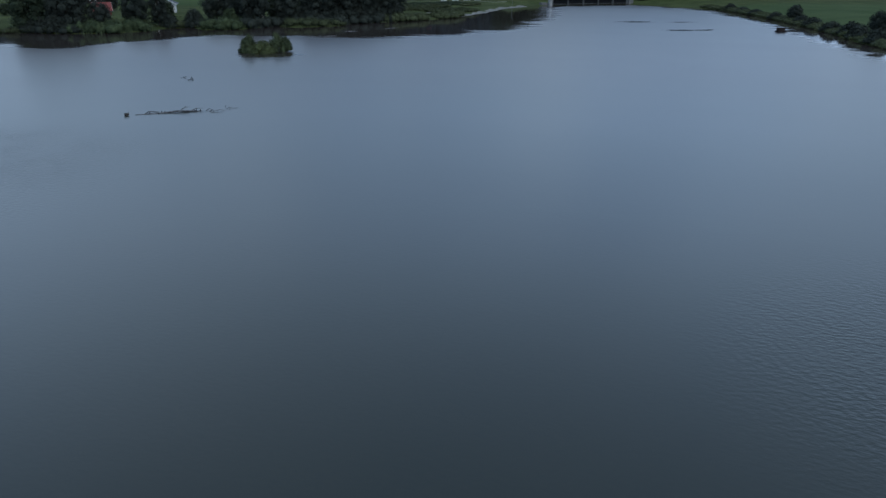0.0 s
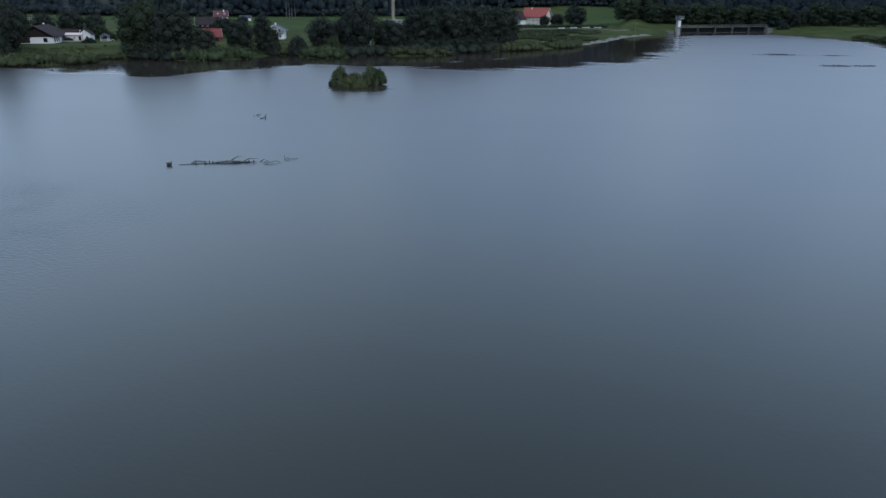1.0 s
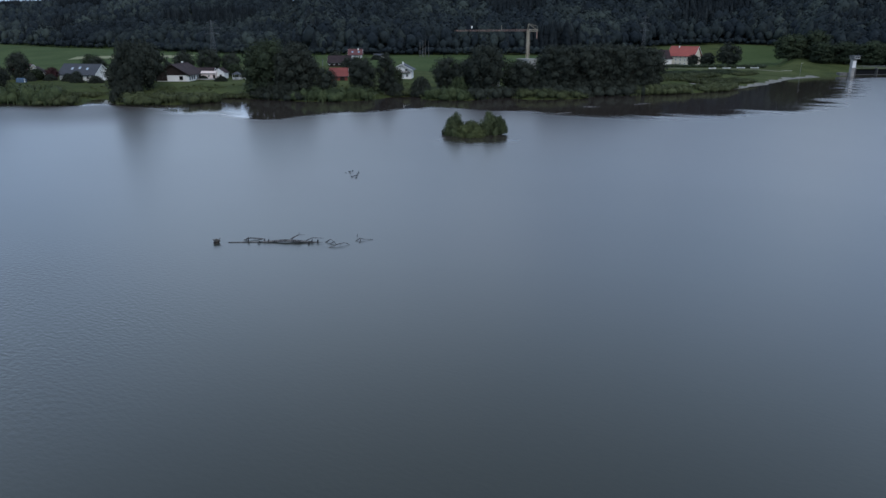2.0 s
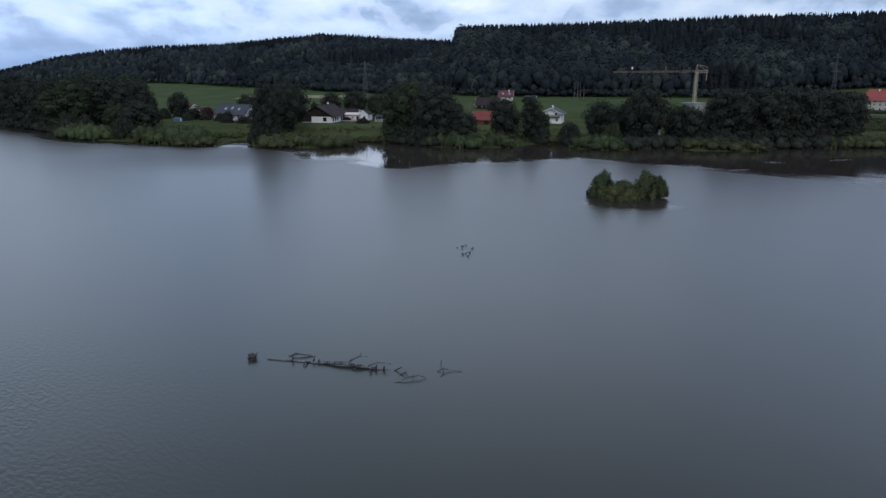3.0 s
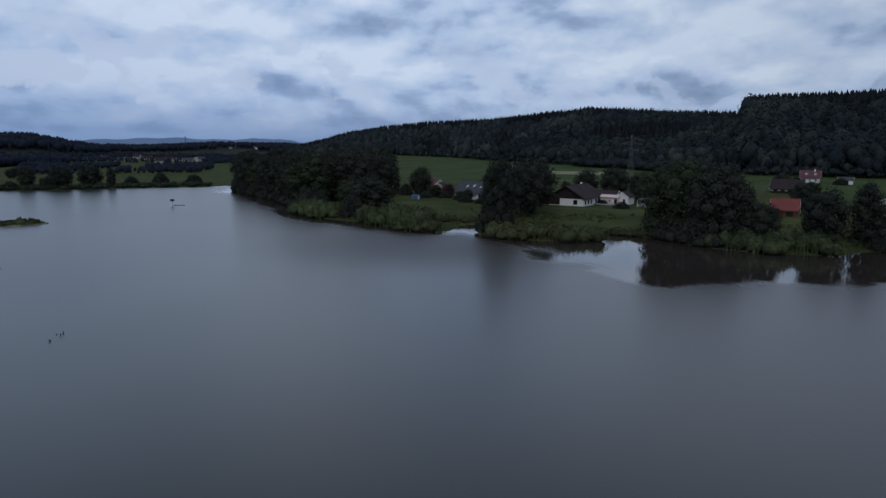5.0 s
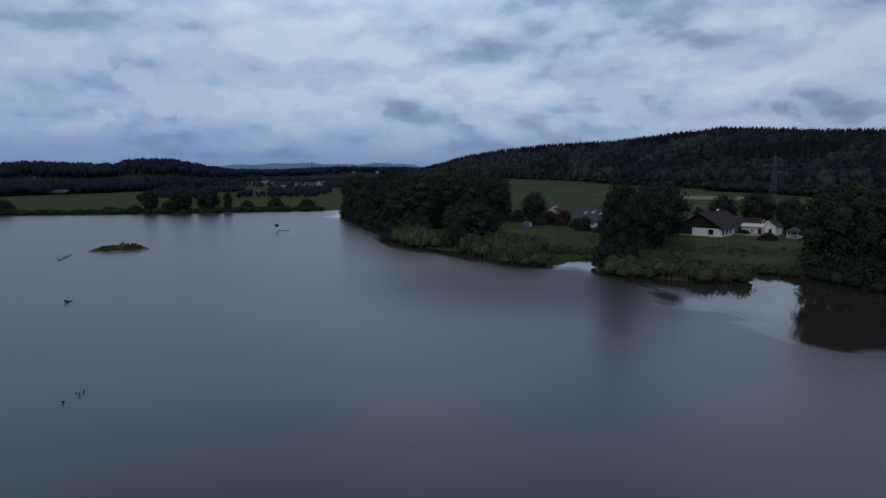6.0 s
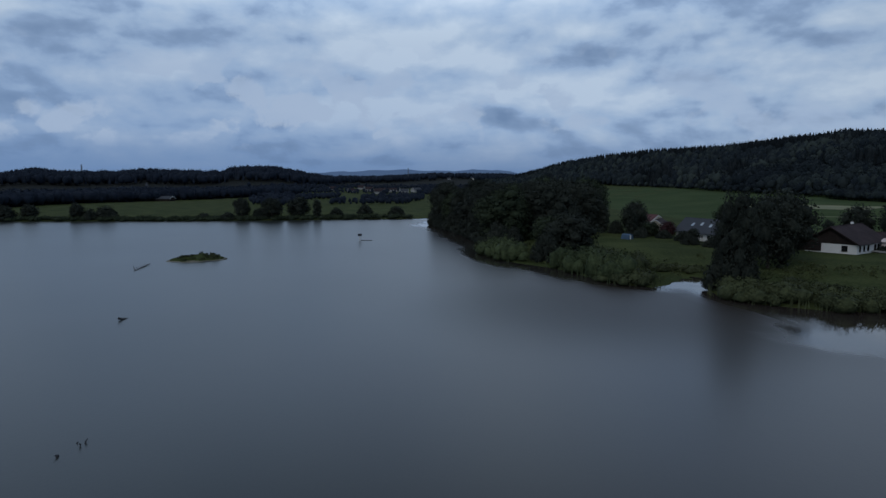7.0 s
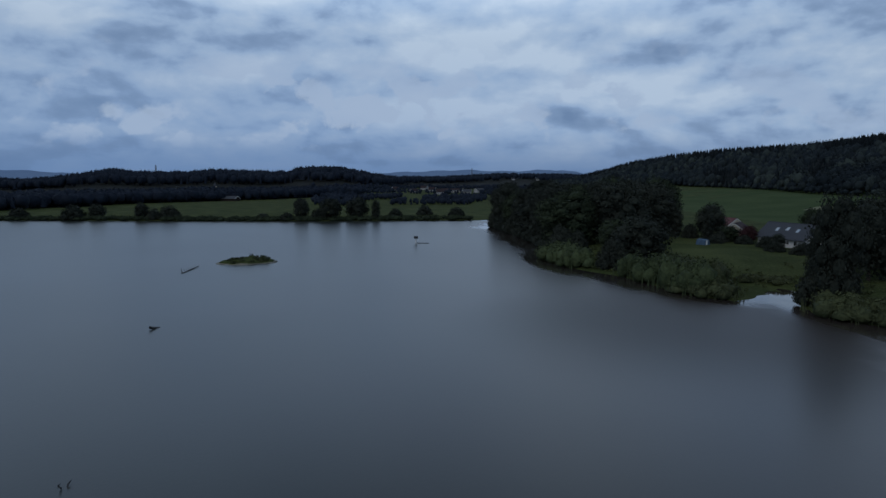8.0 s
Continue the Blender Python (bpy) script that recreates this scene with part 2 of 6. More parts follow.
PAINT_DARK = material("dark_paint", (0.035, 0.035, 0.040), 0.5, 0.15, 1.0, 6.0, 0.1)
CONCRETE = material("weathered_concrete", (0.34, 0.33, 0.31), 0.9, 0.3, 0.35, 5.0, 0.4, tint=(0.20, 0.195, 0.185))
OLD_CONCRETE = material("dark_stained_concrete", (0.17, 0.165, 0.155), 0.95, 0.3, 0.35, 5.0, 0.4, tint=(0.08, 0.08, 0.075))
PYLON_STEEL = material("weathered_grey_steel", (0.13, 0.14, 0.155), 0.8, 0.2, 0.8, 8.0, 0.1)
STEEL = material("galvanised_steel", (0.20, 0.21, 0.22), 0.55, 0.2, 0.8, 8.0, 0.1, metal=0.6)
CRANE_PAINT = material("pale_yellow_crane_paint", (0.50, 0.43, 0.33), 0.55, 0.2, 0.8, 8.0, 0.1)
CRANE_RED = material("faded_red_crane_paint", (0.36, 0.22, 0.18), 0.6, 0.2, 0.8, 8.0, 0.1)
GRAVEL = material("gravel", (0.24, 0.22, 0.18), 0.95, 0.3, 0.5, 6.0, 0.5, tint=(0.13, 0.13, 0.09))
STUBBLE = material("cut_meadow", (0.22, 0.21, 0.11), 0.95, 0.25, 0.1, 2.0, 0.4, tint=(0.13, 0.14, 0.06))
# near-black and matt, so the spans between the weir piers read as dark gaps
SLUICE = material("matt_black_steel", (0.012, 0.013, 0.015), 0.95, 0.2, 0.6, 5.0, 0.2, spec=0.1)
TARP_BLUE = material("blue_tarpaulin", (0.05, 0.10, 0.17), 0.6, 0.2, 1.0, 6.0, 0.2)
RUBBER = material("black_rubber", (0.02, 0.02, 0.02), 0.9, 0.1, 2.0, 9.0, 0.1)


def grass_material():
    """Meadow: mown strips, rough tufts and worn patches over a soil-dark base."""
    m = material("meadow_grass", (0.072, 0.086, 0.032), 0.95, 0.36, 0.08, 1.4, 0.6, tint=(0.038, 0.050, 0.018), spec=0.03, bump_dist=0.25)
    return m


GRASS = grass_material()
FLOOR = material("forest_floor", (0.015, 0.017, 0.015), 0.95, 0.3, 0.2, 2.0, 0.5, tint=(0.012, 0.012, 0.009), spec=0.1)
FIELD = material("field_grass", (0.064, 0.088, 0.034), 0.95, 0.3, 0.03, 0.9, 0.5, tint=(0.040, 0.062, 0.021), spec=0.03, bump_dist=0.2)


def water_material():
    m = bpy.data.materials.new("lake_water")
    m.use_nodes = True
    nt = m.node_tree
    N, L = nt.nodes.new, nt.links.new
    b = nt.nodes["Principled BSDF"]
    b.inputs["IOR"].default_value = 1.40
    geo = N("ShaderNodeNewGeometry")

    def noise(scale, detail, stretch=(1, 1, 1), rough=0.5):
        mp = N("ShaderNodeMapping")
        mp.inputs["Scale"].default_value = stretch
        mp.inputs["Rotation"].default_value = (0, 0, 0.6)
        L(geo.outputs["Position"], mp.inputs[0])
        n = N("ShaderNodeTexNoise")
        n.inputs["Scale"].default_value, n.inputs["Detail"].default_value, n.inputs["Roughness"].default_value = scale, detail, rough
        L(mp.outputs[0], n.inputs["Vector"])
        return n.outputs[0]

    def remap(v, a, b_, c, d):
        r = N("ShaderNodeMapRange")
        r.clamp, r.interpolation_type = True, "SMOOTHSTEP"
        for i, x in enumerate((a, b_, c, d)):
            r.inputs[i + 1].default_value = x
        L(v, r.inputs[0])
        return r.outputs[0]

    # silt clouds in the murky water
    silt = noise(0.012, 4)
    col = N("ShaderNodeMix")
    col.data_type = "RGBA"
    col.inputs[6].default_value, col.inputs[7].default_value = (0.020, 0.025, 0.022, 1), (0.026, 0.029, 0.023, 1)
    speck = N("ShaderNodeMath")
    speck.operation = "MULTIPLY_ADD"
    L(noise(1.7, 5, (1, 1.6, 1), 0.65), speck.inputs[0])
    speck.inputs[1].default_value = 1.6
    L(remap(silt, 0.30, 0.70, -0.8, 0.2), speck.inputs[2])
    speck.use_clamp = True
    L(speck.outputs[0], col.inputs[0])
    # brown silt hangs in the shallow northern arm, clearer green water over the deep part
    where = N("ShaderNodeSeparateXYZ")
    L(geo.outputs["Position"], where.inputs[0])
    drift = N("ShaderNodeMath")
    drift.operation = "MULTIPLY_ADD"
    L(noise(0.02, 3), drift.inputs[0])
    drift.inputs[1].default_value = 120.0
    L(where.outputs[1], drift.inputs[2])
    mud = N("ShaderNodeMix")
    mud.data_type = "RGBA"
    L(remap(drift.outputs[0], 150, 310, 0, 1), mud.inputs[0])
    L(col.outputs[2], mud.inputs[6])
    mud.inputs[7].default_value = (0.036, 0.028, 0.025, 1)
    L(mud.outputs[2], b.inputs["Base Color"])
    # gusts: rougher, rippled patches; sheltered water by the banks lies calm
    gust = noise(0.009, 3, (1, 1.6, 1))
    calm = N("ShaderNodeAttribute")
    calm.attribute_name = "shelter"
    mixr = N("ShaderNodeMix")
    mixr.inputs[3].default_value = 0.035
    L(remap(gust, 0.25, 0.80, 0.279, 0.300), mixr.inputs[2])

    def math_node(op, a, b_):
        n = N("ShaderNodeMath")
        n.operation = op
        for i, v in enumerate((a, b_)):
            if isinstance(v, (int, float)):
                n.inputs[i].default_value = v
            else:
                L(v, n.inputs[i])
        return n.outputs[0]

    # streaks of calm and ruffled water where the two meet
    def stretched(scale, stretch):
        mp = N("ShaderNodeMapping")
        mp.inputs["Scale"].default_value = stretch
        L(geo.outputs["Position"], mp.inputs[0])
        n = N("ShaderNodeTexNoise")
        n.inputs["Scale"].default_value, n.inputs["Detail"].default_value, n.inputs["Roughness"].default_value = scale, 4, 0.55
        L(mp.outputs[0], n.inputs["Vector"])
        return n.outputs[0]

    lee_fac = calm.outputs["Fac"]
    seam = math_node("MULTIPLY", math_node("MULTIPLY", lee_fac, math_node("SUBTRACT", 1.0, lee_fac)), 4.0)
    streak = math_node("MULTIPLY", math_node("SUBTRACT", stretched(0.05, (0.35, 1.9, 1)), 0.5), 3.2)
    mixed = math_node("ADD", lee_fac, math_node("MULTIPLY", seam, streak))
    L(remap(mixed, 0.0, 1.0, 0.0, 1.0), mixr.inputs[0])
    # cat's-paws: patches where a breath of wind ruffles the surface
    paw = None
    for centre, inner, outer in (((38, 42, 0), 9, 27), ((-80, 76, 0), 10, 38)):
        dist = N("ShaderNodeVectorMath")
        dist.operation = "DISTANCE"
        L(geo.outputs["Position"], dist.inputs[0])
        dist.inputs[1].default_value = centre
        one = remap(dist.outputs["Value"], inner, outer, 1, 0)
        paw = one if paw is None else math_node("MAXIMUM", paw, one)
    paw = math_node("MULTIPLY", paw, remap(noise(0.09, 4, (1, 1.5, 1)), 0.28, 0.72, 0.45, 1.0))
    mixp = N("ShaderNodeMix")
    mixp.inputs[3].default_value = 0.285
    L(paw, mixp.inputs[0])
    L(mixr.outputs[0], mixp.inputs[2])
    # the open water off the point lies in the wind
    wind = N("ShaderNodeAttribute")
    wind.attribute_name = "wind"
    L(math_node("ADD", mixp.outputs[0], math_node("MULTIPLY", wind.outputs["Fac"], 0.18)), b.inputs["Roughness"])
    ripple = noise(2.1, 3, (0.75, 1.35, 1), 0.5)
    swell = noise(0.22, 2, (1, 1.8, 1))
    b1 = N("ShaderNodeBump")
    b1.inputs["Distance"].default_value = 0.11
    L(math_node("ADD", remap(gust, 0.30, 0.75, 0.03, 0.07), math_node("MULTIPLY", paw, 0.95)), b1.inputs["Strength"])
    L(ripple, b1.inputs["Height"])
    b2 = N("ShaderNodeBump")
    b2.inputs["Strength"].default_value, b2.inputs["Distance"].default_value = 0.08, 0.05
    L(swell, b2.inputs["Height"])
    L(b1.outputs[0], b2.inputs["Normal"])
    L(b2.outputs[0], b.inputs["Normal"])
    return m


WATER = water_material()

# ---- geometry helpers ----
def np_mesh(name, verts, faces, mats, smooth=False, mat_index=None):
    """A mesh from numpy arrays; faces all have the same number of corners."""
    me = bpy.data.meshes.new(name)
    verts, faces = np.asarray(verts, np.float32), np.asarray(faces, np.int32)
    me.vertices.add(len(verts))
    me.vertices.foreach_set("co", verts.ravel())
    me.loops.add(faces.size)
    me.loops.foreach_set("vertex_index", faces.ravel())
    me.polygons.add(len(faces))
    me.polygons.foreach_set("loop_start", np.arange(0, faces.size, faces.shape[1], dtype=np.int32))
    for m in mats if isinstance(mats, (list, tuple)) else [mats]:
        me.materials.append(m)
    if mat_index is not None:
        me.polygons.foreach_set("material_index", np.asarray(mat_index, np.int32))
    me.polygons.foreach_set("use_smooth", np.full(len(faces), smooth))
    me.update(calc_edges=True)
    me.validate()
    return me


def under(ob, parent):
    ob.parent = parent
    return ob


def part(name, bm, mat, parent, label="", smooth=False):
    """Links a bmesh as one mesh object under a thing or a part."""
    me = bpy.data.meshes.new(name)
    bm.to_mesh(me)
    bm.free()
    me.materials.append(mat)
    if smooth:
        me.polygons.foreach_set("use_smooth", [True] * len(me.polygons))
    ob = new(name, me)
    ob.parent = parent
    return tagged(ob, label) if label else ob


def thing(name, m, label, category, group="", kind=""):
    ob = new(name)
    ob.empty_display_size = 0.2
    ob.matrix_basis = m
    return tagged(ob, label, category, group, kind)


def add_box(bm, c, s, rz=0.0, bevel=0.0, rx=0.0, ry=0.0):
    mat = pose(*c, rx, ry, rz) @ Matrix.Diagonal((*s, 1))
    made = bmesh.ops.create_cube(bm, size=1.0, matrix=mat)
    if bevel:
        edges = {e for v in made["verts"] for e in v.link_edges}
        bmesh.ops.bevel(bm, geom=list(edges), offset=bevel, segments=1, affect="EDGES", profile=0.5)


def box(c, s, rz=0.0, bevel=0.0, rx=0.0, ry=0.0):
    bm = bmesh.new()
    add_box(bm, c, s, rz, bevel, rx, ry)
    return bm


def bar(bm, a, b, r, sides=4):
    """A straight bar between two points."""
    a, b = Vector(a), Vector(b)
    m = Matrix.Translation((a + b) / 2) @ (b - a).to_track_quat("Z", "Y").to_matrix().to_4x4()
    bmesh.ops.create_cone(bm, cap_ends=True, segments=sides, radius1=r, radius2=r, depth=(b - a).length, matrix=m)


def tube(points, radii, sides=7):
    """Vertices and quads of a tapered, bent tube."""
    pts = np.array(points, float)
    v, f = [], []
    for i, p in enumerate(pts):
        d = pts[min(i + 1, len(pts) - 1)] - pts[max(i - 1, 0)]
        d = d / (np.linalg.norm(d) + 1e-9)
        ref = np.array([0, 0, 1.0]) if abs(d[2]) < 0.9 else np.array([1.0, 0, 0])
        u = np.cross(d, ref)
        u /= np.linalg.norm(u)
        w = np.cross(d, u)
        for k in range(sides):
            a = 2 * math.pi * k / sides
            v.append(p + radii[i] * (math.cos(a) * u + math.sin(a) * w))
    for i in range(len(pts) - 1):
        for k in range(sides):
            k2 = (k + 1) % sides
            f.append((i * sides + k, i * sides + k2, (i + 1) * sides + k2, (i + 1) * sides + k))
    return np.array(v), np.array(f)


def join(pieces):
    """Joins (verts, faces) pairs."""
    vs, fs, n = [], [], 0
    for v, f in pieces:
        vs.append(v)
        fs.append(np.asarray(f) + n)
        n += len(v)
    return np.concatenate(vs), np.concatenate(fs)


def cards(centres, size, rng, outward=None, lean=0.8):
    """Small kite-shaped leaf sprays as quads, turned roughly outward."""
    n = len(centres)
    nrm = rng.normal(size=(n, 3)) * lean
    if outward is not None:
        nrm += outward
    nrm /= np.linalg.norm(nrm, axis=1, keepdims=True) + 1e-9
    u = np.cross(nrm, rng.normal(size=(n, 3)))
    u /= np.linalg.norm(u, axis=1, keepdims=True) + 1e-9
    w = np.cross(nrm, u)
    s = (size * rng.uniform(0.6, 1.4, n))[:, None]
    q = rng.uniform(0.35, 0.75, n)[:, None]
    v = np.stack([centres - u * s * 0.6, centres - w * s * q * 0.5 + nrm * s * 0.08, centres + u * s * 0.6, centres + w * s * q * 0.5 + nrm * s * 0.08], 1).reshape(-1, 3)
    return v, np.arange(4 * n).reshape(-1, 4)


def ball(seed, bumps=0.25, sub=2):
    """A lumpy unit ball as vertices and triangles."""
    bm = bmesh.new()
    bmesh.ops.create_icosphere(bm, subdivisions=sub, radius=1.0)
    off = Vector((seed * 3.7, seed * 1.3, seed * 2.1))
    for v in bm.verts:
        v.co *= 1 + bumps * noise.noise(v.co * 1.9 + off)
    vs = np.array([v.co[:] for v in bm.verts])
    fs = np.array([[v.index for v in f.verts] for f in bm.faces])
    bm.free()
    return vs, fs


def tri_as_quad(f):
    """Triangles as quads cannot be mixed with quads: split quads into triangles instead."""
    return np.concatenate([f[:, [0, 1, 2]], f[:, [0, 2, 3]]])


# ---- the lake's outline, counter-clockwise seen from above ----
SHORE = [
    (-524, -420), (-521, -94), (-514, -20), (-507, 48), (-506, 95), (-510, 138), (-514, 176), (-524, 205), (-520, 222), (-500, 214),
    (-478, 190), (-459, 183), (-446, 184), (-420, 187), (-374, 190), (-345, 190), (-320, 184), (-298, 189), (-285, 197),
    (-277, 199), (-257, 203), (-248, 211), (-256, 219), (-266, 228), (-260, 230), (-247, 222), (-236, 219), (-229, 220),
    (-219, 230), (-215, 240), (-221, 248), (-228, 254), (-219, 261), (-203, 261), (-190, 262), (-181, 267), (-169, 280),
    (-171, 295), (-162, 304), (-152, 293), (-141, 296), (-135, 300), (-133, 313), (-127, 322), (-121, 315), (-110, 321),
    (-100, 331), (-100, 345), (-87, 358), (-72, 378), (-58, 400), (-55, 420), (-46, 458), (-38, 520), (-24, 552),
    (-8, 572), (56, 620), (70, 612), (86, 598), (103, 566), (116, 530), (121, 460), (122, 400), (121, 340), (116, 300),
    (117, 262), (122, 180), (128, 60), (124, -80), (110, -260), (80, -420),
]
shore = np.array(SHORE, float)


def lake_distance(px, py):
    """Signed distance to the shore in metres: below zero in the lake."""
    best = np.full(px.shape, 1e9)
    inside = np.zeros(px.shape, bool)
    for i in range(len(shore)):
        (ax, ay), (bx, by) = shore[i - 1], shore[i]
        dx, dy = bx - ax, by - ay
        t = np.clip(((px - ax) * dx + (py - ay) * dy) / (dx * dx + dy * dy), 0, 1)
        best = np.minimum(best, np.hypot(px - ax - t * dx, py - ay - t * dy))
        cross = (ay > py) != (by > py)
        with np.errstate(divide="ignore", invalid="ignore"):
            xs = ax + (py - ay) * dx / (dy if dy else 1e-9)
        inside ^= cross & (px < xs)
    return np.where(inside, -best, best)


def smooth(a, b, x):
    t = np.clip((x - a) / (b - a), 0, 1)
    return t * t * (3 - 2 * t)


# ---- hills: bearing (degrees left of +y), foot distance, foot height, ridge distance, height of the treetops ----
HILLS = np.array([
    (-90, 1400, 3, 2200, 20), (-60, 1200, 3, 1800, 24), (-40, 1000, 4, 1500, 34), (-25, 700, 5, 1200, 56), (-15, 565, 5, 1000, 76), (-8, 552, 5, 950, 84),
    (-1, 540, 6, 900, 90), (1.5, 690, 14, 890, 91), (6, 700, 16, 880, 91), (10, 680, 14, 870, 92), (20, 545, 8, 850, 90), (30, 528, 8, 820, 84), (41.6, 522, 8, 800, 79),
    (42.1, 540, 8, 880, 67), (48, 560, 9, 950, 74), (53, 640, 9, 1000, 80), (60, 760, 10, 1080, 69), (66, 960, 12, 1150, 65),
    (70, 1080, 11, 1270, 59), (72, 1120, 9, 1310, 51), (74, 1150, 6, 1350, 38), (78, 1250, 2, 1500, 16), (83, 1400, 2, 2000, 10)], float)
WEST = np.array([
    (70, 2240, 16), (75, 2240, 26), (77.4, 2240, 32), (82.5, 2240, 35), (84.6, 2240, 30), (88.4, 2240, 24), (90.6, 1640, 26), (94.7, 1545, 46),
    (97.7, 1540, 45), (98.2, 1540, 35), (104.1, 1530, 40), (105.8, 1530, 34), (109.4, 1520, 36), (111, 1520, 41), (112.4, 1520, 33),
    (116.2, 1600, 20), (122, 1600, 28), (140, 1600, 40), (180, 1600, 36)], float)
CX, CY = -40.0, 110.0


def polar(px, py):
    return np.degrees(np.arctan2(-(px - CX), py - CY)), np.hypot(px - CX, py - CY)


def height(px, py):
    """The ground's height over the water."""
    px, py = np.asarray(px, float), np.asarray(py, float)
    d = lake_distance(px, py)
    az, far = polar(px, py)
    north = 1 - smooth(70, 86, az)
    z = np.where(d < 0, np.maximum(d * 0.22, -3.0), np.minimum(d * 0.22, 0.75) + (0.5 + 1.8 * north) * smooth(5, 45, d))
    df, hf, dr, ht = (np.interp(az, HILLS[:, 0], HILLS[:, i]) for i in (1, 2, 3, 4))
    tall = np.where(az < 42, 25.0, 19.0)
    top = np.maximum(ht - tall, hf)
    rise = np.where(far < df, (hf - 3.0) * smooth(np.interp(hf, [9, 14], [0.5, 0.78]), 1.0, far / df), (hf - 3.0) + (top - hf) * smooth(0, 1, (far - df) / (dr - df)) ** 0.85)
    rise = rise * (1 - 0.8 * smooth(1.15, 2.2, far / dr))
    z = z + np.where((d > 0) & (az > -95) & (az < 88), rise * smooth(0, 60, d), 0)
    wd, wt = (np.interp(az, WEST[:, 0], WEST[:, i]) for i in (1, 2))
    west = np.maximum(wt - 18, 0) * smooth(-500, 0, far - wd) * (1 - smooth(500, 1500, far - wd))
    z = z + np.where((d > 0) & (az > 70), np.maximum(west - np.where(az < 88, np.maximum(rise, 0), 0), 0), 0)
    rough = 0.35 * np.sin(px * 0.031 + 1.3) * np.sin(py * 0.027) + 0.12 * np.sin(px * 0.11) * np.sin(py * 0.13 + 0.7)
    return z + np.where(d > 6, rough * smooth(6, 40, d), 0)


def gz(px, py):
    return float(height(np.array([px]), np.array([py]))[0])


def axis(lo, hi, step, end):
    mid = list(np.arange(lo, hi + 0.1, step))
    out_hi, out_lo, s = [hi], [lo], step
    while out_hi[-1] < end:
        s = min(s * 1.13, 70)
        out_hi.append(out_hi[-1] + s)
    s = step
    while out_lo[-1] > -end:
        s = min(s * 1.13, 70)
        out_lo.append(out_lo[-1] - s)
    return np.array(out_lo[:0:-1] + mid + out_hi[1:])


WOOD_AZ, WOOD_EDGE = (88, 94, 98, 102, 107, 112, 116, 120, 126, 140), (1000, 900, 800, 770, 710, 650, 590, 545, 520, 500)


def build_ground():
    xs, ys = axis(-560, 180, 4.5, 4600), axis(120, 680, 4.5, 4600)
    gx, gy = np.meshgrid(xs, ys)
    v = np.stack([gx.ravel(), gy.ravel(), height(gx.ravel(), gy.ravel())], 1)
    i = np.arange(len(v)).reshape(gx.shape)
    f = np.stack([i[:-1, :-1], i[:-1, 1:], i[1:, 1:], i[1:, :-1]], -1).reshape(-1, 4)
    c = v[f].mean(axis=1)
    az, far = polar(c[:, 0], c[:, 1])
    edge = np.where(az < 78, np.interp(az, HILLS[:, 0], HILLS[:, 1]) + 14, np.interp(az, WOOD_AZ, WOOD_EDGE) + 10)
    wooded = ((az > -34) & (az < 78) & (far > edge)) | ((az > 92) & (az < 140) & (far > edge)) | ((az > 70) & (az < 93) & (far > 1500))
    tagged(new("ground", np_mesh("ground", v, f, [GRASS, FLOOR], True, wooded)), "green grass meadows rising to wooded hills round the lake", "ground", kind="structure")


def build_water():
    xs = np.concatenate([np.arange(-540, 140, 5), [140]])
    ys = np.concatenate([np.arange(-430, 660, 5), [660]])
    gx, gy = np.meshgrid(xs, ys)
    v = np.stack([gx.ravel(), gy.ravel(), 0 * gx.ravel()], 1)
    i = np.arange(len(v)).reshape(gx.shape)
    f = np.stack([i[:-1, :-1], i[:-1, 1:], i[1:, 1:], i[1:, :-1]], -1).reshape(-1, 4)
    me = np_mesh("water", v, f, WATER, True)
    d = lake_distance(v[:, 0], v[:, 1])
    x, y = v[:, 0], v[:, 1]
    reach = 4 + 7 * smooth(-228, -206, x) + 92 * np.exp(-(((x + 176) / 24) ** 2)) * smooth(194, 240, y + 0.25 * (x + 180) + 5 * np.sin(x * 0.17 + y * 0.08)) + 36 * smooth(-172, -150, x) * smooth(255, 285, y) * (1 - smooth(-35, -8, x)) + 50 * smooth(380, 540, y) * (1 - smooth(-35, -8, x))
    reach = reach * (1 - 0.75 * np.exp(-(((x + 240) / 20) ** 2)))
    reach = reach * (1 + 0.16 * np.sin(x * 0.21 + y * 0.05) + 0.12 * np.sin(y * 0.33 + x * 0.12))
    lee = smooth(0, 1, (d + 1.3 * reach + 6) / (0.7 * reach + 6)) * smooth(120, 180, y)
    lee = np.maximum(lee, 0.6 * smooth(9, 4, np.hypot(x + 86, (y - 209) * 0.9)))
    bay = -0.933 * (x + 35) + 0.359 * (y - 300) + 5 * np.sin(y * 0.06) + 3 * np.sin(x * 0.21 + y * 0.1)
    lee = np.maximum(lee, 0.95 * smooth(-10, 16, bay) * smooth(262, 302, y + 0.1 * x + 9 + 4 * np.sin(x * 0.13)) * smooth(6, -20, x))
    me.attributes.new("shelter", "FLOAT", "POINT").data.foreach_set("value", lee.astype(np.float32))
    gusty = smooth(56, 10, np.hypot(x + 228, y - 200)) * (1 - lee)
    me.attributes.new("wind", "FLOAT", "POINT").data.foreach_set("value", gusty.astype(np.float32))
    tagged(new("water", me), "calm murky grey-green lake water with faint ripples", "lake", kind="structure")


build_ground()
build_water()


